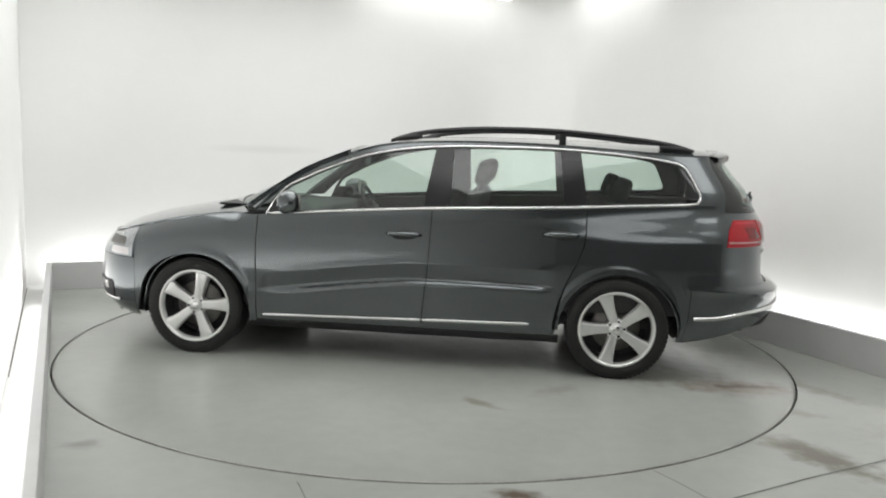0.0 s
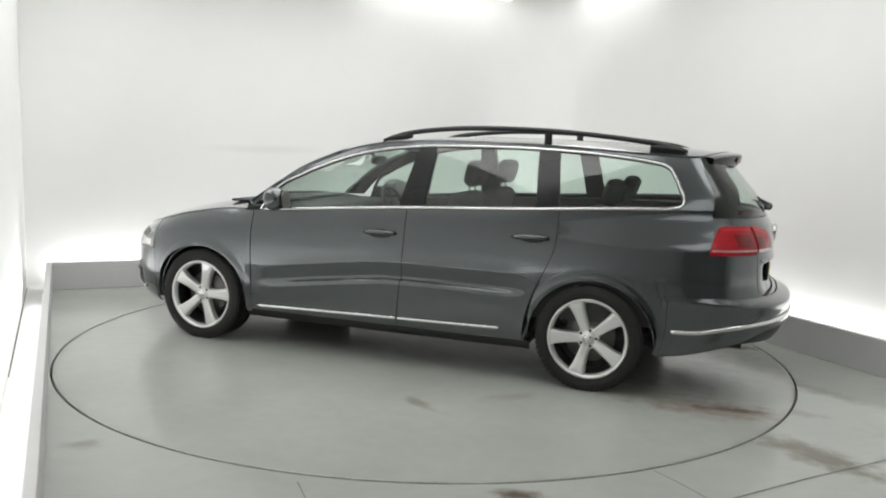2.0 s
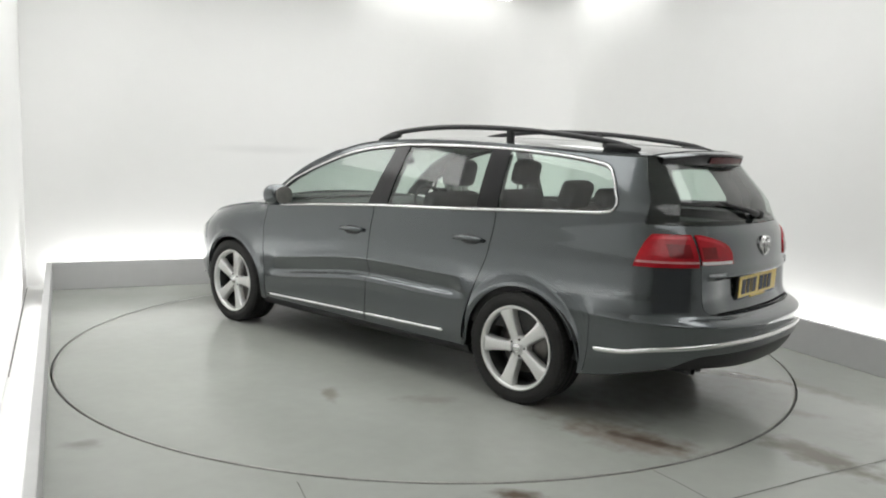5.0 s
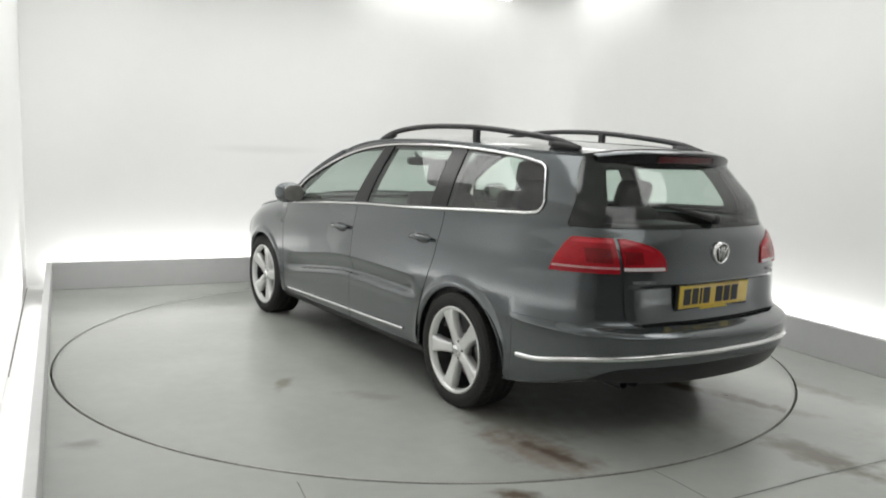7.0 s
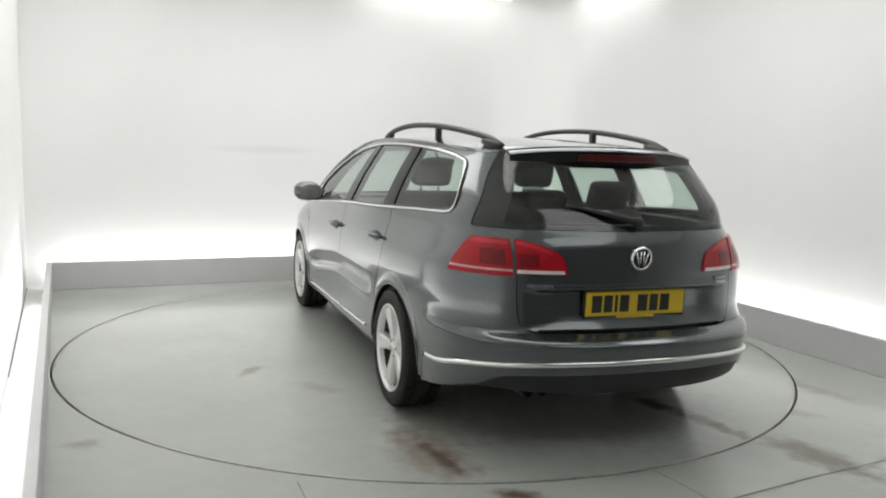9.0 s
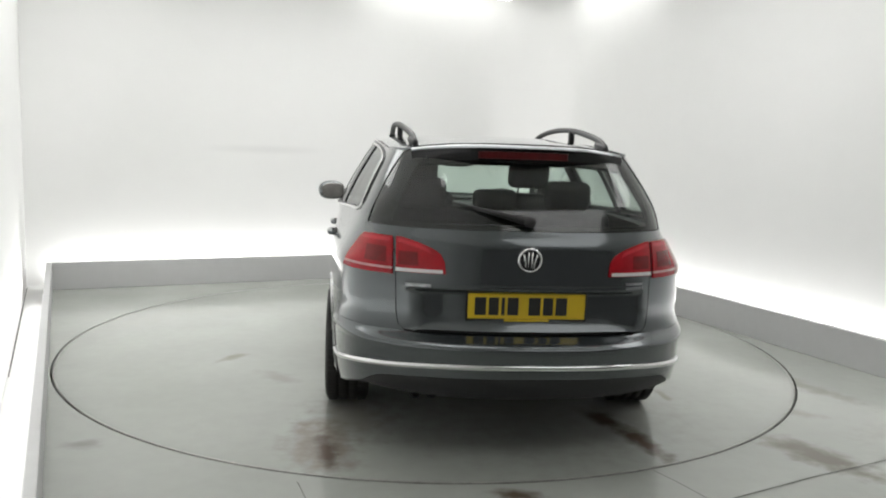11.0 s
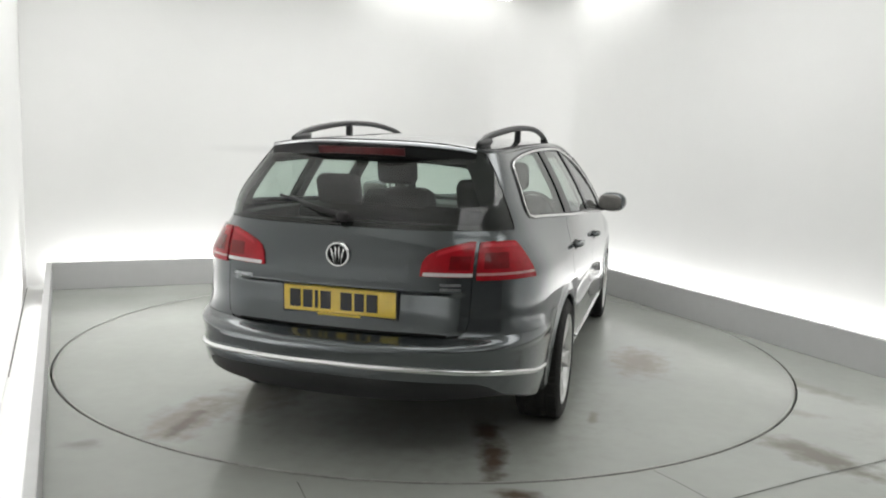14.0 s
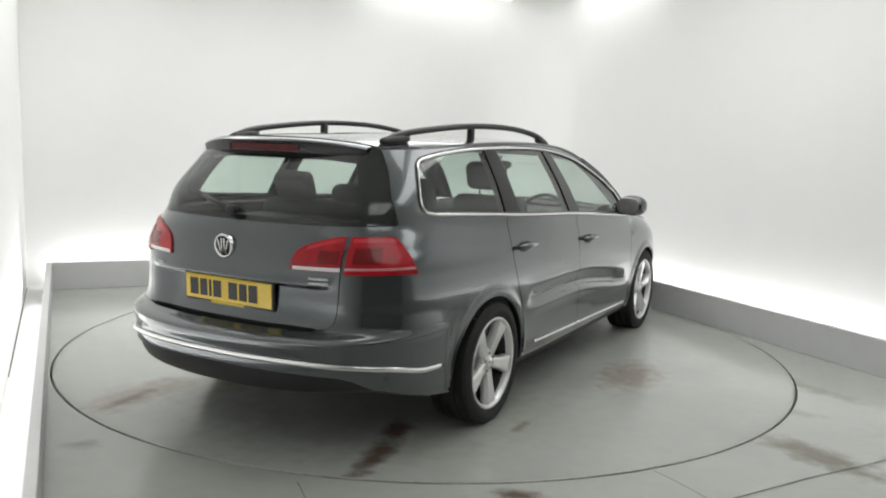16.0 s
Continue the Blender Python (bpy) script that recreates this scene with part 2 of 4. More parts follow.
# the first two patches are broad, faint and grey-brown, beneath the car body
PLATE = floor_mat("plate_concrete", [on_plate(-1.3, -0.2, 1.2, 1.0, 0, 0.30, GREY_BROWN), on_plate(0.7, 0, 1.2, 0.8, 0, 0.22, GREY_BROWN), on_plate(-1.7, 0.75, 0.5, 0.3, 0, 0.5, GREY_BROWN),
                                     on_plate(-2.05, -0.66, 0.40, 0.085, 12, 0.95, RUST), on_plate(-1.72, -0.56, 0.20, 0.10, 14, 0.85, RUST), on_plate(-2.1, 0.9, 0.46, 0.20, 8, 0.6, BROWN), on_plate(-2.16, 0.87, 0.30, 0.06, 10, 0.8, RUST),
                                     on_plate(-0.07, -1.24, 0.46, 0.24, 5, 0.65, BROWN), on_plate(-0.56, 1.53, 0.17, 0.06, -35, 0.65, GREY_BROWN), on_plate(-1.34, -1.05, 0.13, 0.035, 0, 0.75, GREY_BROWN),
                                     on_plate(-1.0, 1.2, 0.22, 0.10, 40, 0.3, GREY_BROWN)])
bm = bmesh.new()
c0 = bm.verts.new((0, 0, 0))
rings = []
for r, z in ((0.8, 0), (1.7, 0), (RING - 0.013, 0), (RING - 0.011, -0.004), (RING - 0.011, -0.06)):
    rings.append([bm.verts.new((r * math.cos(2 * math.pi * i / N), r * math.sin(2 * math.pi * i / N), z)) for i in range(N)])
for i in range(N):
    j = (i + 1) % N
    bm.faces.new((c0, rings[0][i], rings[0][j]))
    for a, b in zip(rings, rings[1:]):
        bm.faces.new((a[i], b[i], b[j], a[j]))
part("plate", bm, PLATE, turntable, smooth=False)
STEEL = mat("edge_steel", (0.34, 0.34, 0.32), 0.45, metal=0.5, var=0.3, scale=4)
bm = bmesh.new()
prof = ((RING - 0.024, 0.0005), (RING - 0.023, 0.0012), (RING - 0.0125, 0.0012), (RING - 0.0105, -0.002), (RING - 0.0105, -0.03))
rings = [[bm.verts.new((r * math.cos(2 * math.pi * i / N), r * math.sin(2 * math.pi * i / N), z)) for i in range(N)] for r, z in prof]
for i in range(N):
    j = (i + 1) % N
    for a, b in zip(rings, rings[1:]):
        bm.faces.new((a[i], b[i], b[j], a[j]))
part("plate_edge", bm, STEEL, turntable, "thin worn steel edge", smooth=False)


# ---- the car: x forward, y to its left, z up from the floor, origin midway between the axles ----
def paint_mat():
    """Dark grey metallic paint under clear coat, with a faint film of dust."""
    return mat("car_paint", (0.094, 0.105, 0.111), 0.21, metal=0.78, coat=1.0, var=0.05, scale=1.3)


def glass_mat(name, tint):
    """A clear tinted pane that mirrors more at a flat angle."""
    m = bpy.data.materials.new(name)
    m.use_nodes = True
    n, l = m.node_tree.nodes, m.node_tree.links
    n.remove(n["Principled BSDF"])
    tr, gl, mx, lw = n.new("ShaderNodeBsdfTransparent"), n.new("ShaderNodeBsdfGlossy"), n.new("ShaderNodeMixShader"), n.new("ShaderNodeLayerWeight")
    lw.inputs["Blend"].default_value = 0.5
    pw, ma = n.new("ShaderNodeMath"), n.new("ShaderNodeMath")
    pw.operation, ma.operation = "POWER", "MULTIPLY_ADD"
    pw.inputs[1].default_value = 4.2
    ma.inputs[1].default_value, ma.inputs[2].default_value = 0.88, 0.085
    tr.inputs[0].default_value = (*tint, 1)
    gl.inputs["Roughness"].default_value = 0.02
    l.new(lw.outputs["Facing"], pw.inputs[0])
    l.new(pw.outputs[0], ma.inputs[0])
    l.new(ma.outputs[0], mx.inputs[0])
    l.new(tr.outputs[0], mx.inputs[1])
    l.new(gl.outputs[0], mx.inputs[2])
    l.new(mx.outputs[0], n["Material Output"].inputs[0])
    return m


PAINT = paint_mat()
GLASS = glass_mat("tinted_glass", (0.78, 0.87, 0.82))
BLACK = mat("black_plastic", (0.011, 0.011, 0.012), 0.45, var=0.1, bump=0.05, bump_scale=200)
GLOSSBLACK = mat("gloss_black", (0.010, 0.010, 0.011), 0.22, spec=0.35)
MATTE = mat("matt_black", (0.012, 0.012, 0.012), 0.9, spec=0.05)
RUBBER = mat("rubber", (0.015, 0.0145, 0.014), 0.75, var=0.25, scale=6, bump=0.2, bump_scale=120)
CHROME = mat("chrome", (0.78, 0.78, 0.78), 0.12, metal=1.0)
LETTER = mat("dull_chrome", (0.34, 0.35, 0.36), 0.3, metal=0.9, var=0.5, scale=60)
ALLOY = mat("alloy_silver", (0.76, 0.76, 0.75), 0.28, metal=0.6, var=0.04, scale=8, coat=0.4)
DISC = mat("brake_disc", (0.22, 0.21, 0.2), 0.45, metal=0.8, var=0.2, scale=15)
BARREL = mat("rim_inside", (0.05, 0.05, 0.05), 0.5, metal=0.5, var=0.2, scale=12)
RED = mat("red_lens", (0.40, 0.007, 0.016), 0.16, coat=0.3, spec=0.3, var=0.25, scale=16, bump=0.12, bump_scale=70)
BRIGHTRED = mat("bright_red_lens", (0.55, 0.02, 0.035), 0.2, coat=0.4, var=0.2, scale=20)
DARKRED = mat("dark_red_lens", (0.19, 0.004, 0.008), 0.2, coat=0.4, spec=0.3, var=0.3, scale=22)
WHITELENS = mat("white_lens", (0.78, 0.74, 0.73), 0.15, coat=1.0, var=0.06, scale=40)
BRAKERED = mat("brake_lamp_lens", (0.085, 0.003, 0.005), 0.3, spec=0.3, var=0.3, scale=22)
PINKLENS = mat("pink_lens", (0.62, 0.30, 0.31), 0.15, coat=0.8, var=0.25, scale=30)
YELLOW = mat("plate_yellow", (0.72, 0.50, 0.02), 0.35, coat=0.4, var=0.04, scale=20)
INK = mat("plate_black", (0.02, 0.02, 0.018), 0.5)
CLOTH = mat("seat_cloth", (0.02, 0.02, 0.021), 0.9, var=0.2, scale=20, bump=0.3, bump_scale=300)
TRIM = mat("grey_trim", (0.055, 0.055, 0.055), 0.7, var=0.1, scale=8, bump=0.1, bump_scale=200)
LINER = mat("headliner", (0.42, 0.41, 0.39), 0.9, var=0.05, scale=15)
LAMPGLASS = mat("headlamp_glass", (0.42, 0.44, 0.46), 0.12, metal=0.4, coat=1.0, var=0.5, scale=12)


def curve(*pts):
    """A smooth function through points."""
    pts = sorted(pts)
    X, Y = np.array([p[0] for p in pts]), np.array([p[1] for p in pts])
    d = np.diff(Y) / np.diff(X)
    T = np.empty(len(X))
    T[0], T[-1] = d[0], d[-1]
    h = np.diff(X)
    T[1:-1] = (d[:-1] * h[1:] + d[1:] * h[:-1]) / (h[1:] + h[:-1])
    flat = (d[:-1] * d[1:]) <= 0
    T[1:-1] = np.where(flat, 0.5 * T[1:-1], T[1:-1])

    def f(x):
        x = np.clip(np.asarray(x, float), X[0], X[-1])
        i = np.clip(np.searchsorted(X, x) - 1, 0, len(X) - 2)
        hh = h[i]
        s = (x - X[i]) / hh
        return Y[i] * (1 + 2 * s) * (1 - s) ** 2 + Y[i + 1] * s * s * (3 - 2 * s) + T[i] * hh * s * (1 - s) ** 2 + T[i + 1] * hh * s * s * (s - 1)
    return f


def sm(a, b, x):
    s = np.clip((np.asarray(x, float) - a) / (b - a), 0, 1)
    return s * s * (3 - 2 * s)


AX, WHEEL_R = 1.356, 0.314
PROFILE = curve((0.17, 0.80), (0.20, 0.838), (0.24, 0.868), (0.30, 0.884), (0.40, 0.892), (0.50, 0.897), (0.60, 0.902), (0.70, 0.902), (0.80, 0.895), (0.88, 0.887), (0.95, 0.874), (1.05, 0.855))
TAPER = curve((-2.5, 0.925), (-2.0, 0.948), (-1.7, 0.960), (-1.2, 0.984), (-0.6, 1.0), (0.8, 1.0), (1.3, 1.0), (1.8, 0.975), (2.3, 0.93))
BELT = curve((1.2, 0.915), (0.94, 0.931), (0.865, 0.937), (0.41, 0.972), (-0.18, 1.011), (-1.0, 1.05), (-1.5, 1.077), (-1.8, 1.090), (-2.3, 1.095))
BELT_Y = curve((1.2, 0.85), (0.9, 0.865), (-0.2, 0.868), (-1.0, 0.848), (-1.4, 0.795), (-1.8, 0.745), (-2.3, 0.695))
CREASE = curve((1.0, 0.54), (0.78, 0.561), (0.4, 0.61), (-0.1, 0.66), (-0.9, 0.655))
SHOULDER = curve((0.8, 0.86), (0.0, 0.905), (-0.6, 0.94), (-1.2, 0.968), (-1.95, 0.995), (-2.3, 1.0))
TAIL = curve((0.17, -2.26), (0.22, -2.32), (0.30, -2.40), (0.40, -2.462), (0.50, -2.468), (0.545, -2.472), (0.562, -2.468), (0.575, -2.445), (0.600, -2.388), (0.63, -2.368), (0.66, -2.362), (0.72, -2.358), (0.82, -2.352), (0.93, -2.342), (1.0, -2.325), (1.05, -2.295), (1.10, -2.268), (1.14, -2.248), (1.30, -2.115), (1.39, -2.045), (1.46, -2.0))
TAIL_N = curve((0.2, 5.5), (0.6, 5.8), (0.9, 6.2), (1.05, 7.0), (1.18, 8.8), (1.4, 8.8))
NOSE = curve((0.17, 2.12), (0.22, 2.22), (0.30, 2.29), (0.45, 2.32), (0.55, 2.31), (0.65, 2.275), (0.74, 2.20), (0.80, 2.12), (0.92, 1.95))
FENDER_TOP = curve((0.85, 0.935), (0.95, 0.93), (1.2, 0.918), (1.41, 0.893), (1.69, 0.842), (1.885, 0.790), (2.0, 0.752), (2.3, 0.70))
XR, XF, RL, FL = -1.2, 1.2, 1.75, 1.5


def ysec(x, z):
    """Half width of the side at x and height z, with no end rounding."""
    x = np.asarray(x, float)
    low_y = PROFILE(z) * TAPER(x)
    amp = sm(-0.97, -0.84, x) * (1 - sm(0.58, 0.92, x))
    d = z - CREASE(x)
    # undercut below the crease, closed by a sharp ledge
    low_y = low_y + amp * (0.005 * np.maximum(0, 1 - np.abs(d) / 0.05) - 0.032 * np.clip(-d / 0.088, 0, 1) * sm(-0.126, -0.092, d) + 0.006 * np.exp(-((d + 0.14) / 0.03) ** 2))
    # flared lips round the wheels
    for ax in (AX, -AX):
        r = np.hypot(x - ax, z - 0.30)
        low_y = low_y + 0.010 * (1 - sm(0.380, 0.42, r))
    # shoulder crease along the rear half, and the crease over the rear bumper
    ds = z - SHOULDER(x)
    low_y = low_y + 0.0065 * sm(0.5, -0.7, x) * np.maximum(0, 1 - np.abs(ds) / 0.055)
    low_y = low_y + 0.013 * sm(-1.72, -1.95, x) * np.where(z > 0.572, np.maximum(0, 1 - (z - 0.572) / 0.09), np.maximum(0, 1 - (0.572 - z) / 0.03))
    zb, yb = BELT(x), BELT_Y(x)
    cabin = 1 - sm(0.95, 1.1, x)
    reach = 0.15 + 0.10 * (1 - sm(-1.55, -0.6, x))
    t = sm(zb - reach, zb + 0.3 * (reach - 0.15), z) / sm(zb - reach, zb + 0.3 * (reach - 0.15), np.maximum(zb, z)) * cabin
    y = low_y * (1 - t) + yb * t
    # fender rounding towards the bonnet
    ft = FENDER_TOP(x)
    y = y - (1 - cabin) * 0.07 * np.clip((z - ft + 0.13) / 0.13, 0, 1.3) ** 2
    dz = np.maximum(z - zb, 0) * cabin
    return y - 0.42 * dz - 0.38 * dz * dz


ENDS = {}


def end_curve(z, front):
    key = (round(z, 4), front)
    if key not in ENDS:
        tau = np.linspace(0, 1, 260)
        phi = math.pi / 2 * tau ** 3
        x0, xc, n, m = (XF, float(NOSE(z)), 3.8, 2.0) if front else (XR, float(TAIL(z)), float(TAIL_N(z)), 2.35)
        x = x0 + (xc - x0) * np.sin(phi) ** (2 / n)
        y = ysec(x, z) * np.maximum(np.cos(phi), 0) ** (2 / m)
        y[-1] = 0
        p = np.r_[0, np.cumsum(np.hypot(np.diff(x), np.diff(y)))]
        ENDS[key] = (p / p[-1], x, y)
    return ENDS[key]


def skin(u, z):
    """The car's outer skin: u runs along the left side and on round both ends."""
    u, z = float(u), float(z)
    if u < XR:
        p, x, y = end_curve(z, False)
        q = min((XR - u) / RL, 1)
        return np.array((np.interp(q, p, x), np.interp(q, p, y), z))
    if u > XF:
        p, x, y = end_curve(z, True)
        q = min((u - XF) / FL, 1)
        return np.array((np.interp(q, p, x), np.interp(q, p, y), z))
    return np.array((u, float(ysec(u, z)), z))


def ux(x, z):
    """u of the place on the skin at length x."""
    if x < XR:
        p, xs, ys = end_curve(z, False)
        return XR - RL * np.interp(-x, -xs, p)
    if x > XF:
        p, xs, ys = end_curve(z, True)
        return XF + FL * np.interp(x, xs, p)
    return x


def uy(y, z, front=False):
    """u of the place on the tail (or nose) at half width y."""
    p, xs, ys = end_curve(z, front)
    q = np.interp(-y, -ys[100:], p[100:])
    return XF + FL * q if front else XR - RL * q


U_TAIL, U_NOSE = XR - RL, XF + FL


def sheet(P, rim=0.012, flip=False, bm=None):
    """A panel from a grid of places P[i][j], its edges turned in by rim."""
    b = bm or bmesh.new()
    P = np.asarray(P)
    nu, nz = P.shape[:2]
    V = [[b.verts.new(P[i, j]) for j in range(nz)] for i in range(nu)]
    for i in range(nu - 1):
        for j in range(nz - 1):
            q = [V[i][j], V[i][j + 1], V[i + 1][j + 1], V[i + 1][j]]
            b.faces.new(q[::-1] if flip else q)
    if rim:
        du, dz = np.gradient(P, axis=0), np.gradient(P, axis=1)
        nrm = np.cross(dz, du)
        nrm /= np.maximum(np.linalg.norm(nrm, axis=2, keepdims=True), 1e-9)
        if flip:
            nrm = -nrm
        loop = [(i, 0) for i in range(nu)] + [(nu - 1, j) for j in range(1, nz)] + [(i, nz - 1) for i in range(nu - 2, -1, -1)] + [(0, j) for j in range(nz - 2, 0, -1)]
        A = [b.verts.new(P[k]) for k in loop]
        B = [b.verts.new(P[k] - nrm[k] * rim) for k in loop]
        for k in range(len(loop)):
            m = (k + 1) % len(loop)
            q = [A[k], A[m], B[m], B[k]]
            b.faces.new(q if flip else q[::-1])
    return b


def patch(u0, u1, z0, z1, nu=24, nz=16, out=0.0, us=None, disp=None, both=False, mirror=False, rim=0.012):
    """A panel on the skin. u0, u1: functions of z (or numbers); z0, z1: functions of x and u (or numbers)."""
    fu0, fu1 = (u0 if callable(u0) else lambda z: u0), (u1 if callable(u1) else lambda z: u1)
    fz0, fz1 = (z0 if callable(z0) else lambda u: z0), (z1 if callable(z1) else lambda u: z1)
    ss = np.linspace(0, 1, nu) if us is None else us
    P = np.empty((len(ss), nz, 3))
    for i, s in enumerate(ss):
        for j in range(nz):
            t = j / (nz - 1)
            z = 0.5 * (fz0(fu0(0.6)) + fz1(fu0(0.6)))
            for _ in range(4):
                u = fu0(z) + (fu1(z) - fu0(z)) * s
                z = fz0(u) + (fz1(u) - fz0(u)) * t
            P[i, j] = skin(u, z)
    if out:
        du, dz = np.gradient(P, axis=0), np.gradient(P, axis=1)
        nrm = np.cross(dz, du)
        nrm /= np.maximum(np.linalg.norm(nrm, axis=2, keepdims=True), 1e-9)
        P = P + nrm * out
    if disp:
        P = disp(P)
    if both:
        R = P[::-1].copy()
        R[..., 1] *= -1
        # u runs from the centre outwards on the tail, inwards on the nose
        P = np.concatenate([R[:-1], P]) if fu0(0.6) <= U_TAIL + 1e-6 else np.concatenate([P, R[1:]])
        return sheet(P, rim)
    if mirror:
        P = P.copy()
        P[..., 1] *= -1
        return sheet(P, rim, flip=True)
    return sheet(P, rim)


def tube(points, r, bm=None, sides=8, closed=False, squash=1.0, cap=True):
    """A round bar along points; r may be a list."""
    b = bm or bmesh.new()
    pts = [Vector(p) for p in points]
    n = len(pts)
    rs = r if isinstance(r, (list, tuple)) else [r] * n
    rows = []
    for i, p in enumerate(pts):
        d = (pts[(i + 1) % n] - pts[i - 1]) if closed else (pts[min(i + 1, n - 1)] - pts[max(i - 1, 0)])
        d.normalize()
        ref = Vector((0, 0, 1)) if abs(d.z) < 0.9 else Vector((0, 1, 0))
        s = d.cross(ref).normalized()
        t = s.cross(d)
        rows.append([b.verts.new(p + (s * math.cos(2 * math.pi * k / sides) * squash + t * math.sin(2 * math.pi * k / sides)) * rs[i]) for k in range(sides)])
    for i in range(n if closed else n - 1):
        a, c = rows[i], rows[(i + 1) % n]
        for k in range(sides):
            b.faces.new((a[k], a[(k + 1) % sides], c[(k + 1) % sides], c[k]))
    if cap and not closed:
        b.faces.new(rows[0][::-1])
        b.faces.new(rows[-1])
    bmesh.ops.recalc_face_normals(b, faces=b.faces[:])
    return b


def lathe(profile, seg=48, m=None):
    """Turns (radius, y) round the y axis."""
    b = bmesh.new()
    rows = [[b.verts.new((r * math.cos(2 * math.pi * k / seg), y, r * math.sin(2 * math.pi * k / seg))) for k in range(seg)] for r, y in profile]
    for a, c in zip(rows, rows[1:]):
        for k in range(seg):
            b.faces.new((a[k], a[(k + 1) % seg], c[(k + 1) % seg], c[k]))
    bmesh.ops.recalc_face_normals(b, faces=b.faces[:])
    if m is not None:
        bmesh.ops.transform(b, matrix=m, verts=b.verts[:])
    return b


def ball(center, radii, power=2.5, seg=24, m=None):
    """A rounded block: a superellipsoid."""
    b = bmesh.new()
    bmesh.ops.create_uvsphere(b, u_segments=seg, v_segments=seg // 2, radius=1)
    for v in b.verts:
        q = [math.copysign(abs(c) ** (2 / power), c) for c in v.co]
        v.co = Vector([center[k] + radii[k] * q[k] for k in range(3)]) if m is None else m @ Vector([radii[k] * q[k] for k in range(3)])
    return b


car = new("estate_car")
tagged(car, "dark grey metallic estate car with chrome trim on a turntable", "car")

# ---- lines between the panels ----
ARCH = {AX: (1.347, 0.362, 0.298), -AX: (-1.362, 0.372, 0.288)}


def sill(x):
    return 0.252


def under(ax, floor_z):
    xc, r, zc = ARCH[ax]

    def f(u):
        d = abs(u - xc) if -1.9 < u < 1.9 else 9
        return max(floor_z, zc + math.sqrt(max(r * r - d * d, 0))) if d < r else floor_z
    return f


def shut_f(z):
    return 0.942


SHUT_B = curve((0.2, -0.132), (0.29, -0.136), (0.65, -0.168), (1.02, -0.184))
SHUT_R = curve((0.2, -0.962), (0.35, -0.965), (0.45, -0.985), (0.58, -1.03), (0.70, -1.085), (0.82, -1.13), (0.92, -1.14), (1.1, -1.137))
TOP = curve((0.885, 0.937), (0.81, 1.062), (0.65, 1.170), (0.46, 1.257), (0.275, 1.322), (0.09, 1.362), (-0.145, 1.390), (-0.455, 1.404), (-0.99, 1.402), (-1.34, 1.383), (-1.62, 1.352), (-1.71, 1.336), (-1.8, 1.32))
QUARTER = curve((1.06, -1.77), (1.085, -1.79), (1.105, -1.822), (1.14, -1.834), (1.20, -1.808), (1.276, -1.768), (1.325, -1.728), (1.345, -1.69), (1.40, -1.60))
GATE_Y = curve((0.55, 0.48), (0.60, 0.522), (0.625, 0.555), (0.66, 0.566), (0.72, 0.571), (0.86, 0.575), (0.95, 0.582), (1.0, 0.622), (1.045, 0.699), (1.08, 0.693), (1.20, 0.643))
GLASS_Y = curve((1.04, 0.700), (1.08, 0.693), (1.20, 0.643), (1.30, 0.590), (1.39, 0.528))
ROOF_EDGE = curve((0.95, 0.955), (0.81, 1.086), (0.65, 1.205), (0.46, 1.297), (0.275, 1.365), (0.09, 1.402), (-0.145, 1.420), (-0.455, 1.428), (-0.99, 1.421), (-1.34, 1.405), (-1.62, 1.389), (-1.95, 1.380))
ROOF_MID = curve((1.31, 0.965), (1.05, 1.09), (0.88, 1.185), (0.63, 1.292), (0.42, 1.370), (0.2, 1.418), (-0.1, 1.452), (-0.6, 1.470), (-1.0, 1.468), (-1.5, 1.455), (-1.95, 1.428), (-2.06, 1.415))
TAIL_UP = 0.845                        # bottom of the tail lamps


def arch_steps(u0, u1, ax, n=14):
    """Steps along a panel, close together where the wheel arch turns down."""
    xc, r, _ = ARCH[ax]
    u = list(np.linspace(u0, u1, n)) + [xc + r * math.cos(math.pi * k / 28) for k in range(29)] + [xc - r - 0.001, xc + r + 0.001]
    return [(v - u0) / (u1 - u0) for v in sorted(u) if u0 <= v <= u1]


def mirrored(fn):
    for m in (False, True):
        fn(m)


def flip_y(b):
    for v in b.verts:
        v.co.y *= -1
    bmesh.ops.reverse_faces(b, faces=b.faces[:])
    return b


def sided(b, m):
    return flip_y(b) if m else b


G = 0.0028


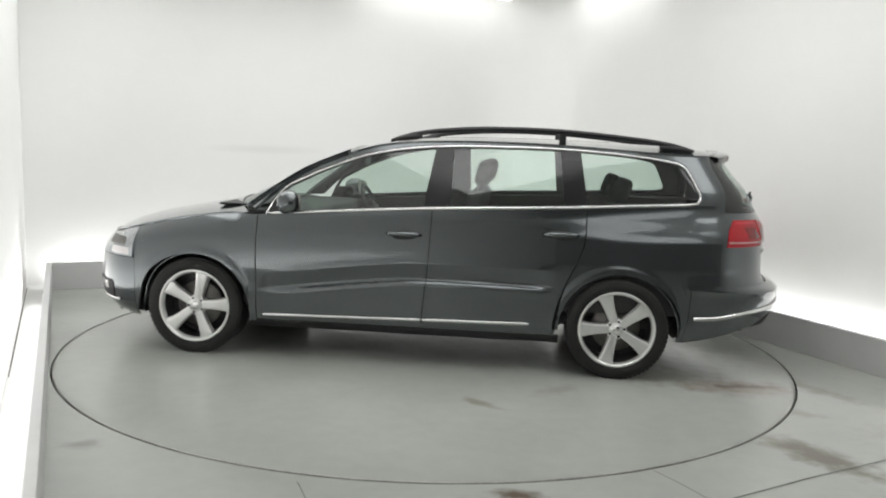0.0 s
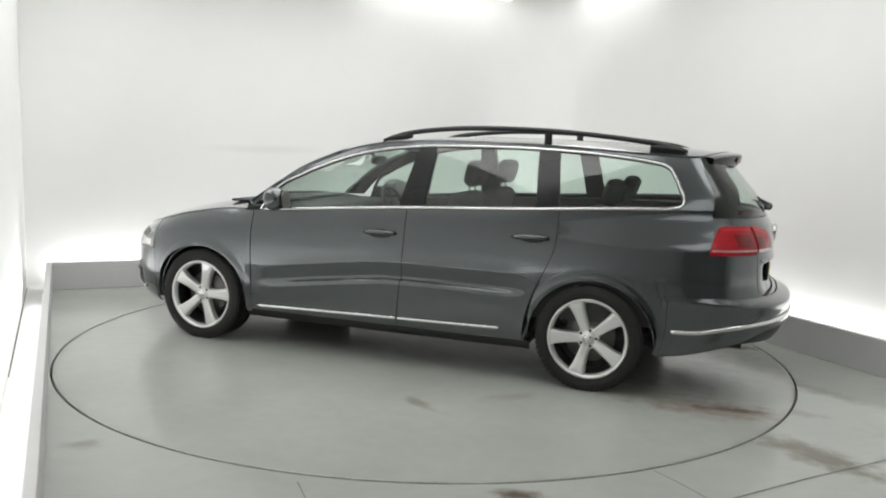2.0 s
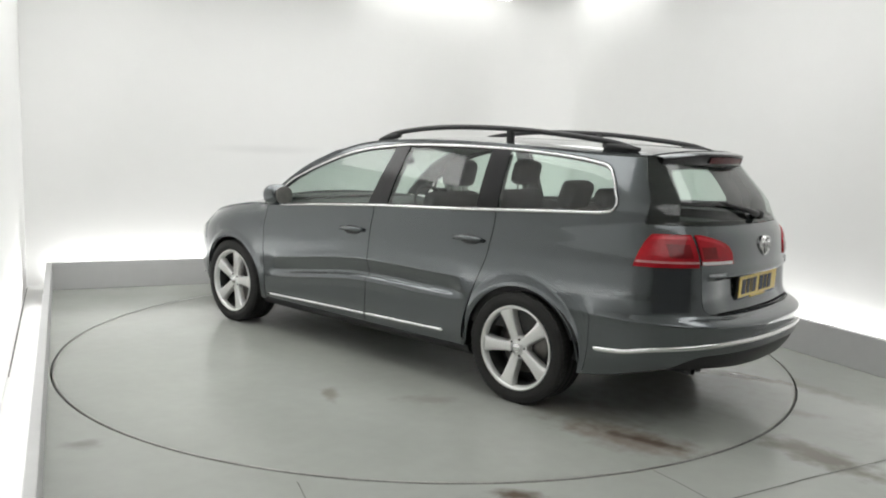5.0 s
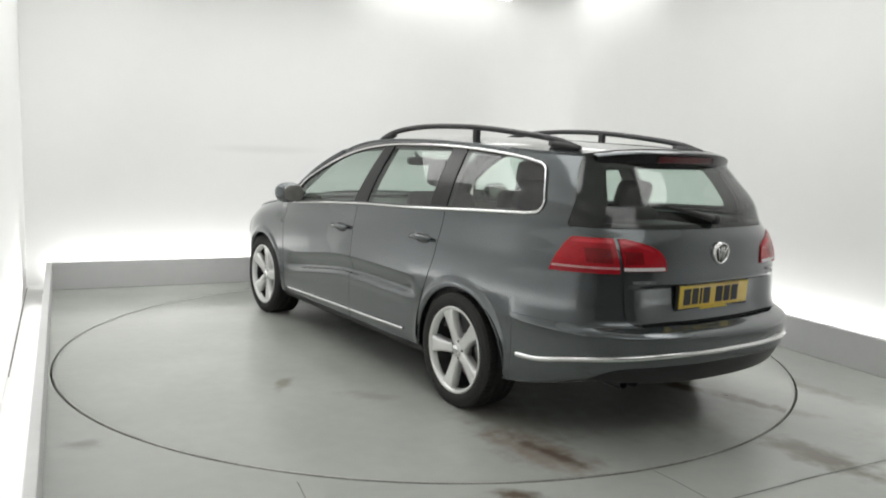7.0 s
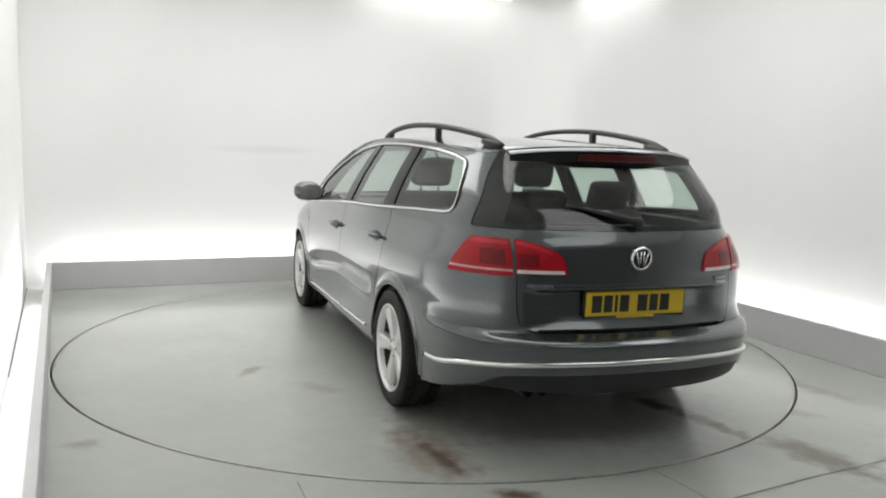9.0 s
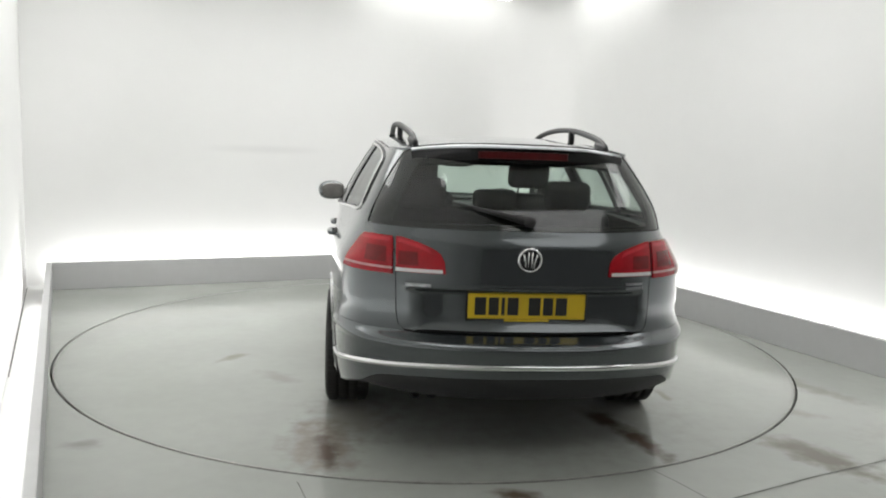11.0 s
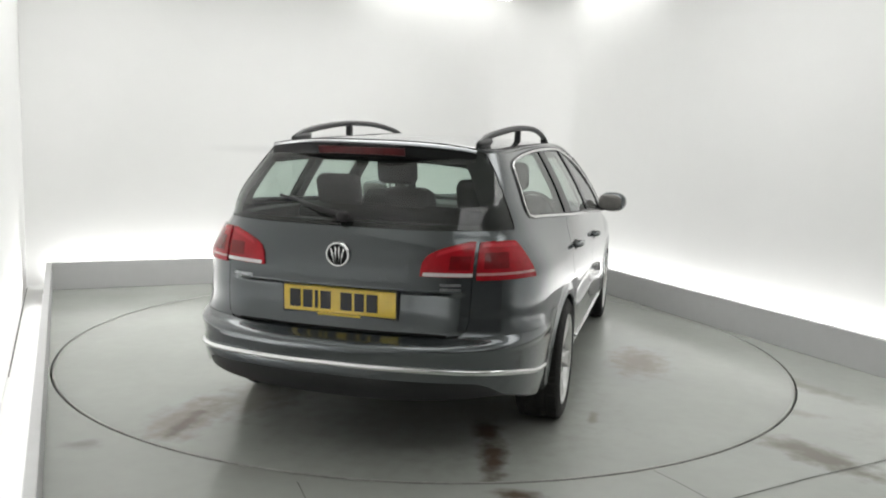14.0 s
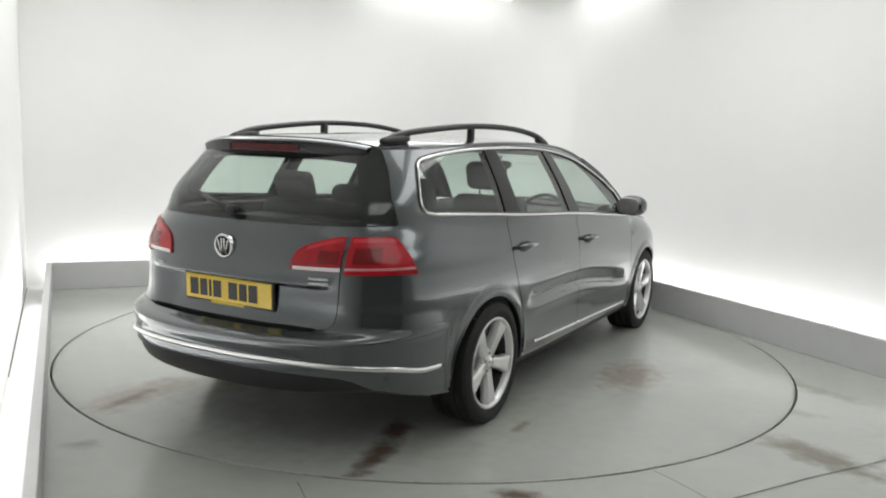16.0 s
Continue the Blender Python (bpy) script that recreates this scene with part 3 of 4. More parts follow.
def side(m):
    # doors with handle and trim
    for kind, a, c, hx, hz, strip in (("front_door", lambda z: SHUT_B(z) + G, lambda z: shut_f(z) - G, -0.012, 0.841, (-0.13, 0.905)), ("rear_door", lambda z: SHUT_R(z) + G, lambda z: SHUT_B(z) - G, -0.985, 0.880, (-0.815, -0.142))):
        door = part(kind, patch(a, c, sill, lambda u: BELT(u) - 0.004, 32, 68, mirror=m), PAINT, car)
        y0 = float(ysec(hx, hz))
        # black ellipse behind the handle: the shadow in its body-coloured cup, as colour
        part("cup_shade", sided(ball((hx, y0 - 0.004, hz - 0.004), (0.090, 0.010, 0.033), 2.2), m), BLACK, door, "black disc standing for the shadow behind the handle")
        bar = tube([(hx - 0.108, y0 + 0.004, hz + 0.004), (hx - 0.085, y0 + 0.026, hz + 0.007), (hx, y0 + 0.034, hz + 0.008), (hx + 0.085, y0 + 0.026, hz + 0.006), (hx + 0.108, y0 + 0.004, hz + 0.003)], [0.010, 0.014, 0.0155, 0.014, 0.010], sides=10)
        part("door_handle", sided(bar, m), PAINT, door)
        line = []
        for x in np.linspace(*strip, 24):
            z = float(np.interp(x, (-0.815, 0.026, 0.905), (0.317, 0.302, 0.281)))
            line.append((x, float(ysec(x, z)) + 0.004, z))
        part("chrome_strip", sided(tube(line, 0.0095, squash=0.7), m), CHROME, door, "thin bright chrome sill strip")
    # sill under the doors
    part("sill", patch(-1.0, 0.985, 0.188, 0.248, 30, 6, out=-0.006, mirror=m), BLACK, car, "black plastic sill")
    # front wing
    part("front_wing", patch(0.942 + G, lambda z: ux(1.79, z), under(AX, 0.235), lambda u: FENDER_TOP(skin(u, 0.75)[0]) - 0.003, nz=30, us=arch_steps(0.945, ux(1.79, 0.75), AX), mirror=m), PAINT, car)
    # rear quarter, from the door round to the tailgate
    def q_left(z):
        return uy(GATE_Y(z), z) + 0.004
    def q_top(u):
        x = skin(u, 1.05)[0]
        return BELT(x) - 0.004
    a0 = -0.97
    seg_u = arch_steps(-1.762, a0, -AX)
    part("rear_quarter", patch(-1.762, lambda z: SHUT_R(z) - G, under(-AX, 0.245), q_top, nz=48, us=seg_u, mirror=m), PAINT, car)
    part("rear_corner", patch(q_left, -1.7622, 0.605, q_top, 30, 40, mirror=m), PAINT, car)
    # pillar between side glass and tailgate
    def d_top(u):
        return ROOF_EDGE(skin(u, 1.3)[0])
    part("rear_pillar", patch(lambda z: uy(GLASS_Y(z), z) + 0.003, lambda z: ux(QUARTER(z) - 0.004, z), q_top, d_top, 16, 22, mirror=m), PAINT, car)
    # side glass and the black posts between
    BF, BR = curve((1.0, -0.122), (1.4, -0.176)), curve((1.0, -0.294), (1.4, -0.292))
    CF, CR = curve((1.0, -1.008), (1.4, -0.962)), curve((1.0, -1.152), (1.4, -1.09))
    lo, hi = (lambda u: BELT(skin(u, 1.1)[0]) + 0.002), (lambda u: TOP(skin(u, 1.2)[0]) - 0.002)
    part("front_side_window", patch(BF, 0.872, lo, hi, 36, 12, out=-0.006, mirror=m, rim=0.004), GLASS, car, "tinted side window glass")
    part("rear_side_window", patch(CF, BR, lo, hi, 24, 12, out=-0.006, mirror=m, rim=0.004), GLASS, car, "tinted side window glass")
    part("quarter_window", patch(lambda z: ux(QUARTER(z), z), CR, lo, hi, 24, 16, out=-0.006, mirror=m, rim=0.004), GLASS, car, "tinted rear quarter window glass")
    part("window_post", patch(BR, BF, lo, hi, 6, 12, mirror=m), GLOSSBLACK, car, "gloss black window post")
    part("window_post", patch(CR, CF, lo, hi, 6, 12, mirror=m), GLOSSBLACK, car, "gloss black window post")
    for c0, c1 in ((BR, BF), (CR, CF)):
        part("post_trim", patch(c0, c1, lo, hi, 5, 8, out=-0.04, mirror=m, rim=0.0), CLOTH, car, "dark inner post trim")
    part("mirror_triangle", patch(0.70, 0.872, lo, lambda u: min(TOP(u) - 0.002, 1.03), 8, 6, mirror=m), BLACK, car)
    # chrome frame round the side glass
    loop = []
    for x in np.linspace(0.885, -1.75, 60):
        loop.append(skin(x if x > XR else ux(x, float(BELT(x))), float(BELT(x))))
    for z in np.linspace(1.098, 1.325, 14):
        loop.append(skin(ux(float(QUARTER(z)), z), z))
    for x in np.linspace(-1.70, 0.84, 56):
        loop.append(skin(ux(x, float(TOP(x))), float(TOP(x))))
    for p in loop:
        p[1] += 0.003
    part("window_trim", sided(tube(loop, 0.0088, closed=True, squash=0.75), m), CHROME, car, "bright chrome window surround")
    # narrow painted side of the roof over the glass
    part("cant_rail", patch(lambda z: ux(-1.72, z), 0.80, lambda u: TOP(skin(u, 1.3)[0]) + 0.003, lambda u: ROOF_EDGE(skin(u, 1.3)[0]) + 0.002, 30, 4, out=-0.002, mirror=m), PAINT, car)
    # rubber inside the frame
    inner = [(p[0], p[1] - 0.008, p[2]) for p in loop]
    part("window_seal", sided(tube(inner, 0.014, closed=True, squash=0.8), m), BLACK, car, "black rubber window seal")
    # wheel arch: liner and lip
    for ax in (AX, -AX):
        xc, r, zc = ARCH[ax]
        b = bmesh.new()
        rows = []
        for k in range(33):
            a = math.radians(-5 + 190 * k / 32)
            x, z = xc + (r + 0.012) * math.cos(a), zc + (r + 0.012) * math.sin(a)
            yo = float(skin(ux(x, max(z, 0.2)), max(z, 0.2))[1]) - 0.018
            rows.append([b.verts.new((x, yo, z)), b.verts.new((x, 0.5, z))])
        for p, q in zip(rows, rows[1:]):
            b.faces.new((p[0], p[1], q[1], q[0]))
        c = b.verts.new((xc, 0.5, zc))
        for p, q in zip(rows, rows[1:]):
            b.faces.new((p[1], c, q[1]))
        part("arch_liner", sided(b, m), BLACK, car, "black wheel arch liner")
        lip = []
        for k in range(41):
            a = math.radians(180 * k / 40)
            x, z = xc + r * math.cos(a), zc + r * math.sin(a)
            lip.append((x, float(skin(ux(x, z), z)[1]) - 0.006, z))
        part("arch_lip", sided(tube(lip, 0.005, squash=1.0), m), PAINT, car)
    # tail lamps in two halves each: red, a pale strip and a dark foot
    LX = curve((0.80, -1.988), (0.845, -1.994), (0.872, -2.000), (0.92, -2.008), (0.97, -2.022), (1.02, -2.05))
    LY = curve((0.84, 0.360), (0.872, 0.363), (0.92, 0.370), (0.95, 0.380), (0.975, 0.396), (1.02, 0.42))
    o0, o1 = (lambda z: uy(0.590, z)), (lambda z: ux(LX(z), z))
    def lamp_top(u):
        return 1.004 - 0.006 * float(sm(uy(0.70, 0.95), uy(0.775, 0.95), u))
    lamp = part("tail_lamp", patch(o0, o1, 0.846, lamp_top, 16, 14, out=0.008, mirror=m, rim=0.03), RED, car, "glossy red tail lamp")
    part("pale_strip", patch(o0, lambda z: o1(z) - 0.006, 0.866, 0.876, 14, 4, out=0.0105, mirror=m, rim=0.006), PINKLENS, lamp, "pale pink lamp strip")
    part("light_guide", patch(lambda z: o0(z) + 0.012, lambda z: o1(z) - 0.02, lambda u: lamp_top(u) - 0.024, lambda u: lamp_top(u) - 0.008, 14, 4, out=0.0095, mirror=m, rim=0.004), BRIGHTRED, lamp, "bright red upper rim")
    part("lamp_chamber", patch(lambda z: o0(z) + 0.03, lambda z: o0(z) + 0.155, 0.892, 0.958, 10, 8, out=0.0095, mirror=m, rim=0.004), DARKRED, lamp, "dark red inner chamber")
    i0, i1 = (lambda z: uy(LY(z), z)), (lambda z: uy(0.574, z))
    uo, ui = uy(0.38, 0.9), uy(0.574, 0.9)
    def gate_lamp_top(u):
        return 0.915 + 0.089 * min(max((u - uo) / (ui - uo), 0), 1) ** 0.42
    lamp = part("tailgate_lamp", patch(i0, i1, 0.858, gate_lamp_top, 20, 14, out=0.008, mirror=m, rim=0.03), RED, car, "glossy red lamp on the tailgate")
    part("pale_strip", patch(lambda z: i0(z) + 0.012, i1, 0.860, 0.875, 14, 5, out=0.0105, mirror=m, rim=0.006), WHITELENS, lamp, "pale reversing lamp strip")
    part("light_guide", patch(lambda z: i0(z) + 0.05, lambda z: i1(z) - 0.008, lambda u: gate_lamp_top(u) - 0.024, lambda u: gate_lamp_top(u) - 0.008, 14, 4, out=0.0095, mirror=m, rim=0.004), BRIGHTRED, lamp, "bright red upper rim")
    part("lamp_chamber", patch(lambda z: i1(z) - 0.105, lambda z: i1(z) - 0.012, 0.888, 0.945, 10, 8, out=0.0095, mirror=m, rim=0.004), DARKRED, lamp, "dark red inner chamber")
    # headlamp
    lampbody = part("headlamp", patch(lambda z: ux(1.80 - 0.1 * (z - 0.68), z), lambda z: uy(0.42, z, True), 0.605, lambda u: FENDER_TOP(skin(u, 0.75)[0]) - 0.01, 18, 12, out=0.004, mirror=m, rim=0.03), LAMPGLASS, car, "clear headlamp with bright reflector")
    part("indicator_lens", patch(lambda z: ux(1.835, z), lambda z: ux(2.0, z), 0.618, 0.662, 12, 5, out=0.0065, mirror=m, rim=0.004), WHITELENS, lampbody, "pale indicator lens")
    part("lamp_bezel", patch(lambda z: ux(1.87, z), lambda z: ux(2.05, z), 0.672, 0.725, 12, 5, out=0.0065, mirror=m, rim=0.004), DISC, lampbody, "dark lamp bezel")
    fog = part("fog_lamp_recess", patch(lambda z: ux(2.0, z), lambda z: ux(2.2, z), 0.345, 0.425, 12, 6, out=0.005, mirror=m, rim=0.02), BLACK, car, "black fog lamp recess")
    part("fog_lamp", patch(lambda z: ux(2.05, z), lambda z: ux(2.14, z), 0.36, 0.41, 8, 6, out=0.010, mirror=m, rim=0.006), WHITELENS, fog, "round clear fog lamp")
    # door mirror
    housing = part("door_mirror", sided(ball((0, 0, 0), (0.072, 0.104, 0.074), 2.4, m=pose(0.712, 0.960, 1.020, 0, 6, 14)), m), PAINT, car, "dark grey door mirror housing")
    part("mirror_glass", sided(ball((0, 0, 0), (0.006, 0.088, 0.058), 2.8, m=pose(0.642, 0.944, 1.020, 0, 6, 14)), m), DISC, housing, "mirror glass")
    part("mirror_base", sided(tube([(0.74, 0.835, 0.965), (0.735, 0.88, 0.972), (0.72, 0.93, 0.985)], [0.034, 0.026, 0.028], sides=10), m), BLACK, housing, "black mirror foot")
    # roof rail
    rz = curve((0.15, 1.415), (0.05, 1.455), (-0.068, 1.482), (-0.254, 1.505), (-0.624, 1.523), (-0.989, 1.517), (-1.351, 1.491), (-1.638, 1.459), (-1.82, 1.425))
    ry = curve((0.15, 0.515), (-0.5, 0.525), (-1.2, 0.508), (-1.82, 0.475))
    pts = [(x, float(ry(x)), float(rz(x))) for x in np.linspace(0.15, -1.82, 44)]
    rail = part("roof_rail", sided(tube(pts, [0.005, 0.009, 0.013] + [0.0165] * 38 + [0.013, 0.009, 0.005], sides=10), m), BLACK, car, "black arched roof rail")
    part("rail_post", sided(box(-1.0, -0.955, 0.497, 0.527, 1.43, 1.515, 0.006), m), BLACK, rail)
    for xs in ((0.15, -0.06), (-1.60, -1.82)):
        foot = [(x, float(ry(x)), (float(rz(x)) + 1.44 - 0.03 * (x < -1)) / 2) for x in np.linspace(*xs, 7)]
        part("rail_foot", sided(tube(foot, [0.006, 0.013, 0.019, 0.023, 0.024, 0.022, 0.016] if xs[0] > 0 else [0.016, 0.022, 0.025, 0.025, 0.022, 0.016, 0.008], sides=8), m), BLACK, rail)
    # inner side trim
    part("inner_side", patch(-2.1, 1.0, 0.40, lambda u: BELT(skin(u, 1.0)[0]) - 0.012, 40, 8, out=-0.055, mirror=m, rim=0.03), TRIM, car, "dark grey inner door trim")
    part("pillar_trim", patch(lambda z: uy(GLASS_Y(z), z) + 0.06, lambda z: ux(QUARTER(z) - 0.004, z), q_top, d_top, 10, 10, out=-0.035, mirror=m, rim=0.0), TRIM, car)


mirrored(side)


# ---- panels across the whole width ----
def recess(P):
    """The hollow round the number plate."""
    P = P.copy()
    y, z = np.abs(P[..., 1]), P[..., 2]
    w = (1 - sm(0.33, 0.555, y)) * (0.55 + 0.45 * sm(0.60, 0.70, z)) * (1 - sm(0.774, 0.790, z))
    P[..., 0] += 0.042 * w
    # pressed edge above the hollow
    P[..., 0] -= 0.006 * np.exp(-((z - 0.80) / 0.015) ** 2) * (1 - sm(0.5, 0.56, y))
    return P


def gate_bottom(u):
    y = skin(u, 0.62)[1]
    return 0.602 + 0.008 * sm(0.44, 0.535, y)


gate = part("tailgate", patch(U_TAIL, lambda z: uy(GATE_Y(z), z), gate_bottom, 1.048, 34, 60, disp=recess, both=True), PAINT, car)
# matt black strip drawn in for the shadow line of the tailgate gap
part("gap_shade", patch(U_TAIL, lambda z: uy(0.485, z), 0.603, 0.610, 30, 3, out=0.003, disp=recess, both=True), MATTE, gate, "black strip standing for the shadowed gap under the tailgate")
part("rear_window", patch(U_TAIL, lambda z: uy(GLASS_Y(z), z), 1.052, lambda u: 1.392, 26, 18, out=-0.004, both=True, rim=0.004), GLASS, car, "tinted heated rear window")
for m in (False, True):
    part("glass_border", patch(lambda z: uy(GLASS_Y(z) - 0.095, z), lambda z: uy(GLASS_Y(z), z), 1.052, 1.392, 6, 18, out=-0.009, mirror=m, rim=0.004), MATTE, car, "black glass border")
part("glass_border", patch(U_TAIL, lambda z: uy(GLASS_Y(z), z), 1.052, 1.074, 24, 4, out=-0.009, both=True, rim=0.004), MATTE, car, "black glass border")
part("glass_border", patch(U_TAIL, lambda z: uy(GLASS_Y(z), z), 1.335, 1.392, 24, 4, out=-0.009, both=True, rim=0.004), MATTE, car, "black glass border")


STRIP_Z = curve((U_TAIL, 0.482), (U_TAIL + 0.5, 0.472), (U_TAIL + 0.85, 0.438), (-1.9, 0.402), (-1.5, 0.402))
LOW = curve((-2.5, 0.318), (-2.40, 0.335), (-2.23, 0.345), (-2.06, 0.300), (-1.9, 0.258), (-1.76, 0.236))


def bumper_low(u):
    return float(LOW(skin(u, 0.38)[0]))


def paint_low(u):
    return max(bumper_low(u) + 0.004, float(STRIP_Z(u)) - 0.05 - 0.15 * float(sm(-2.35, -1.95, u)))


bumper = part("rear_bumper", patch(U_TAIL, -1.765, paint_low, lambda u: 0.604 - 0.006 * (1 - sm(U_TAIL + 0.45, U_TAIL + 0.55, u)), 50, 36, both=True), PAINT, car)
edge = [skin(u, 0.6035) for u in np.linspace(uy(0.53, 0.6035), U_TAIL, 16)]
edge = np.array(edge + [p * np.array((1, -1, 1)) for p in edge[-2::-1]])
part("bumper_ledge", sheet(np.array([edge + np.array((k, 0, -0.006 - 0.04 * k)) for k in (0.0, 0.02, 0.05)]), 0.0), PAINT, bumper)
for_strip = []
us = np.linspace(-1.79, U_TAIL, 60)
for u in us:
    p = skin(u, float(STRIP_Z(u)))
    for_strip.append((p[0] - 0.004, p[1] + 0.003, p[2]))
part("chrome_strip", tube(for_strip + [(p[0], -p[1], p[2]) for p in for_strip[-2::-1]], 0.0125, sides=12, squash=0.8), CHROME, bumper, "bright chrome bumper strip")
part("valance", patch(U_TAIL, -1.78, lambda u: bumper_low(u) - 0.012, lambda u: paint_low(u) - 0.003, 40, 6, out=-0.014, both=True), BLACK, bumper, "black lower bumper valance")
part("front_bumper", patch(lambda z: ux(1.793, z), U_NOSE, 0.20, 0.60, 30, 22, both=True), PAINT, car)
lower = part("lower_grille", patch(lambda z: ux(1.99, z), U_NOSE, 0.31, 0.41, 24, 8, out=0.004, both=True), BLACK, car, "black lower grille")
fs = [skin(u, 0.30) for u in np.linspace(ux(1.93, 0.30), U_NOSE, 30)]
fs = [(p[0] + 0.004, p[1] + 0.004, p[2]) for p in fs]
part("chrome_strip", tube(fs + [(p[0], -p[1], p[2]) for p in fs[-2::-1]], 0.010, squash=0.8), CHROME, lower, "chrome strip")
part("upper_grille", patch(lambda z: uy(0.42, z, True) + 0.004, U_NOSE, 0.605, lambda u: FENDER_TOP(skin(u, 0.75)[0]) - 0.01, 16, 8, both=True), GLOSSBLACK, car, "black slatted grille")

# bonnet, between the wing tops
P = []
for s in np.linspace(0, 1, 36):
    u = 1.0 + (U_NOSE - 1.0) * s
    z = float(FENDER_TOP(skin(u, 0.75)[0]))
    e = skin(u, z)
    xm = 1.26 + (2.20 - 1.26) * s
    mid = np.array((xm, 0, float(np.interp(xm, (1.26, 1.55, 1.85, 2.06, 2.2), (0.985, 0.932, 0.872, 0.812, 0.725)))))
    row = []
    for f in np.linspace(1, -1, 31):
        g = 1 - abs(f) ** 2.6
        row.append((e[0] + (mid[0] - e[0]) * (1 - f * f), e[1] * f, e[2] + (mid[2] - e[2]) * g))
    P.append(row)
part("bonnet", sheet(np.array(P), 0.01, flip=True), PAINT, car)

# windscreen and roof
def roof_row(s):
    xe = 0.95 - 2.85 * s
    xm = np.interp(s, (0, 0.2, 1), (1.31, 0.42, -2.045))
    ze = float(ROOF_EDGE(xe))
    e = skin(ux(xe, ze), ze)
    zm = float(ROOF_MID(xm))
    k = 2.2 + 0.9 * float(sm(0.15, 0.3, s))
    return [(e[0] + (xm - e[0]) * (1 - f * f), e[1] * f, e[2] + (zm - e[2]) * (1 - abs(f) ** k)) for f in np.linspace(1, -1, 37)]


rows_s = np.linspace(0.2, 1, 50)
part("roof", sheet(np.array([roof_row(s) for s in rows_s[::-1]]), 0.012, flip=True), PAINT, car)
part("headliner", sheet(np.array([roof_row(s) for s in np.linspace(0.22, 0.97, 30)[::-1]]) * np.array((1, 0.985, 1)) - np.array((0, 0, 0.03)), 0.0, flip=True), LINER, car, "light grey roof lining")
part("windscreen", sheet(np.array([roof_row(s) for s in np.linspace(0.0, 0.198, 16)[::-1]])[:, 3:-3] - np.array((0, 0, 0.004)), 0.004, flip=True), GLASS, car, "clear windscreen")
for m in (False, True):
    b = sheet(np.array([roof_row(s)[:4] for s in np.linspace(0.0, 0.2, 16)[::-1]]), 0.02, flip=True)
    part("front_pillar", sided(b, m), PAINT, car)

# spoiler over the rear window: painted top, black face with the high brake lamp
rear = np.array(roof_row(1.0))
rear = rear[1:-1]
def spoiler_rows(offsets):
    out = []
    for dx, dz in offsets:
        row = rear.copy()
        k = 1 - 0.25 * np.abs(rear[:, 1] / 0.5) ** 3
        row[:, 0] -= dx * k
        row[:, 2] += dz
        out.append(row)
    return np.array(out)
part("spoiler", sheet(spoiler_rows([(0.075, -0.008), (0.066, 0.000), (0.03, 0.006), (-0.06, 0.010)]), 0.0, flip=True), PAINT, car, "dark grey roof spoiler")
face = part("spoiler_face", sheet(spoiler_rows([(-0.02, -0.088), (0.03, -0.084), (0.050, -0.076), (0.062, -0.056), (0.071, -0.026), (0.075, -0.009)]), 0.0, flip=True), GLOSSBLACK, car, "black underside of the roof spoiler")
mid = spoiler_rows([(0.0665, -0.056), (0.072, -0.040), (0.0765, -0.024)])
n0 = [i for i in range(mid.shape[1]) if abs(mid[0, i, 1]) < 0.21]
part("brake_lamp", sheet(mid[:, n0[0]:n0[-1] + 1], 0.004, flip=True), BRAKERED, face, "dark red high brake lamp")

# dark shell under the panels, and the floor pan
def shell(m):
    part("inner_shell", patch(U_TAIL, lambda z: 0.93, lambda u: under(-AX, 0.215)(u) if u > -1.77 else bumper_low(u) + 0.01, lambda u: BELT(skin(u, 1.0)[0]) - 0.05, nz=14, us=sorted([(v - U_TAIL) / (0.93 - U_TAIL) for v in list(np.linspace(U_TAIL, 0.93, 40)) + [-1.362 + 0.372 * math.cos(math.pi * k / 16) for k in range(17)]]), out=-0.085, mirror=m, rim=0.0), BLACK, car, "black inner shell")
    part("inner_wing", patch(0.94, U_NOSE, under(AX, 0.215), lambda u: FENDER_TOP(skin(u, 0.75)[0]) - 0.05, nz=10, us=sorted([(v - 0.94) / (U_NOSE - 0.94) for v in list(np.linspace(0.94, U_NOSE, 26)) + [1.347 + 0.362 * math.cos(math.pi * k / 16) for k in range(17)]]), out=-0.07, mirror=m, rim=0.0), BLACK, car)


mirrored(shell)
pan = box(-0.97, 0.96, -0.79, 0.79, 0.19, 0.24, 0.02)
box(-2.12, -0.96, -0.50, 0.50, 0.285, 0.36, 0.02, pan)
box(0.95, 2.05, -0.55, 0.55, 0.18, 0.30, 0.02, pan)
part("floor_pan", pan, BLACK, car, "black underbody")
axle = tube([(-AX, -0.7, 0.28), (-AX, 0.7, 0.28)], 0.035)
part("rear_axle", axle, BLACK, car)


# ---- number plate, badges, wiper, exhaust ----
lean = pose(-2.324, 0, 0.722, 0, -2, 0)
plate = part("number_plate", box(-0.006, 0.0, -0.262, 0.262, -0.057, 0.057, 0.003, m=lean), YELLOW, car, "yellow rear number plate with dark bars", smooth=False)
x = 0.232
for w in (0.050, 0.044, 0.014, 0.048, None, 0.052, 0.044, 0.050):
    if w is None:
        x -= 0.034
        continue
    part("bar", box(-0.0085, -0.0055, x - w, x, -0.0395, 0.0395, m=lean), INK, plate, smooth=False)
    x -= w + 0.0125
part("plate_frame", box(-0.001, 0.012, -0.272, 0.272, -0.067, 0.067, 0.004, m=lean), BLACK, plate, smooth=False)
part("plate_foot", box(-0.010, 0.0, -0.10, 0.10, -0.068, -0.058, 0.002, m=lean), YELLOW, plate, smooth=False)

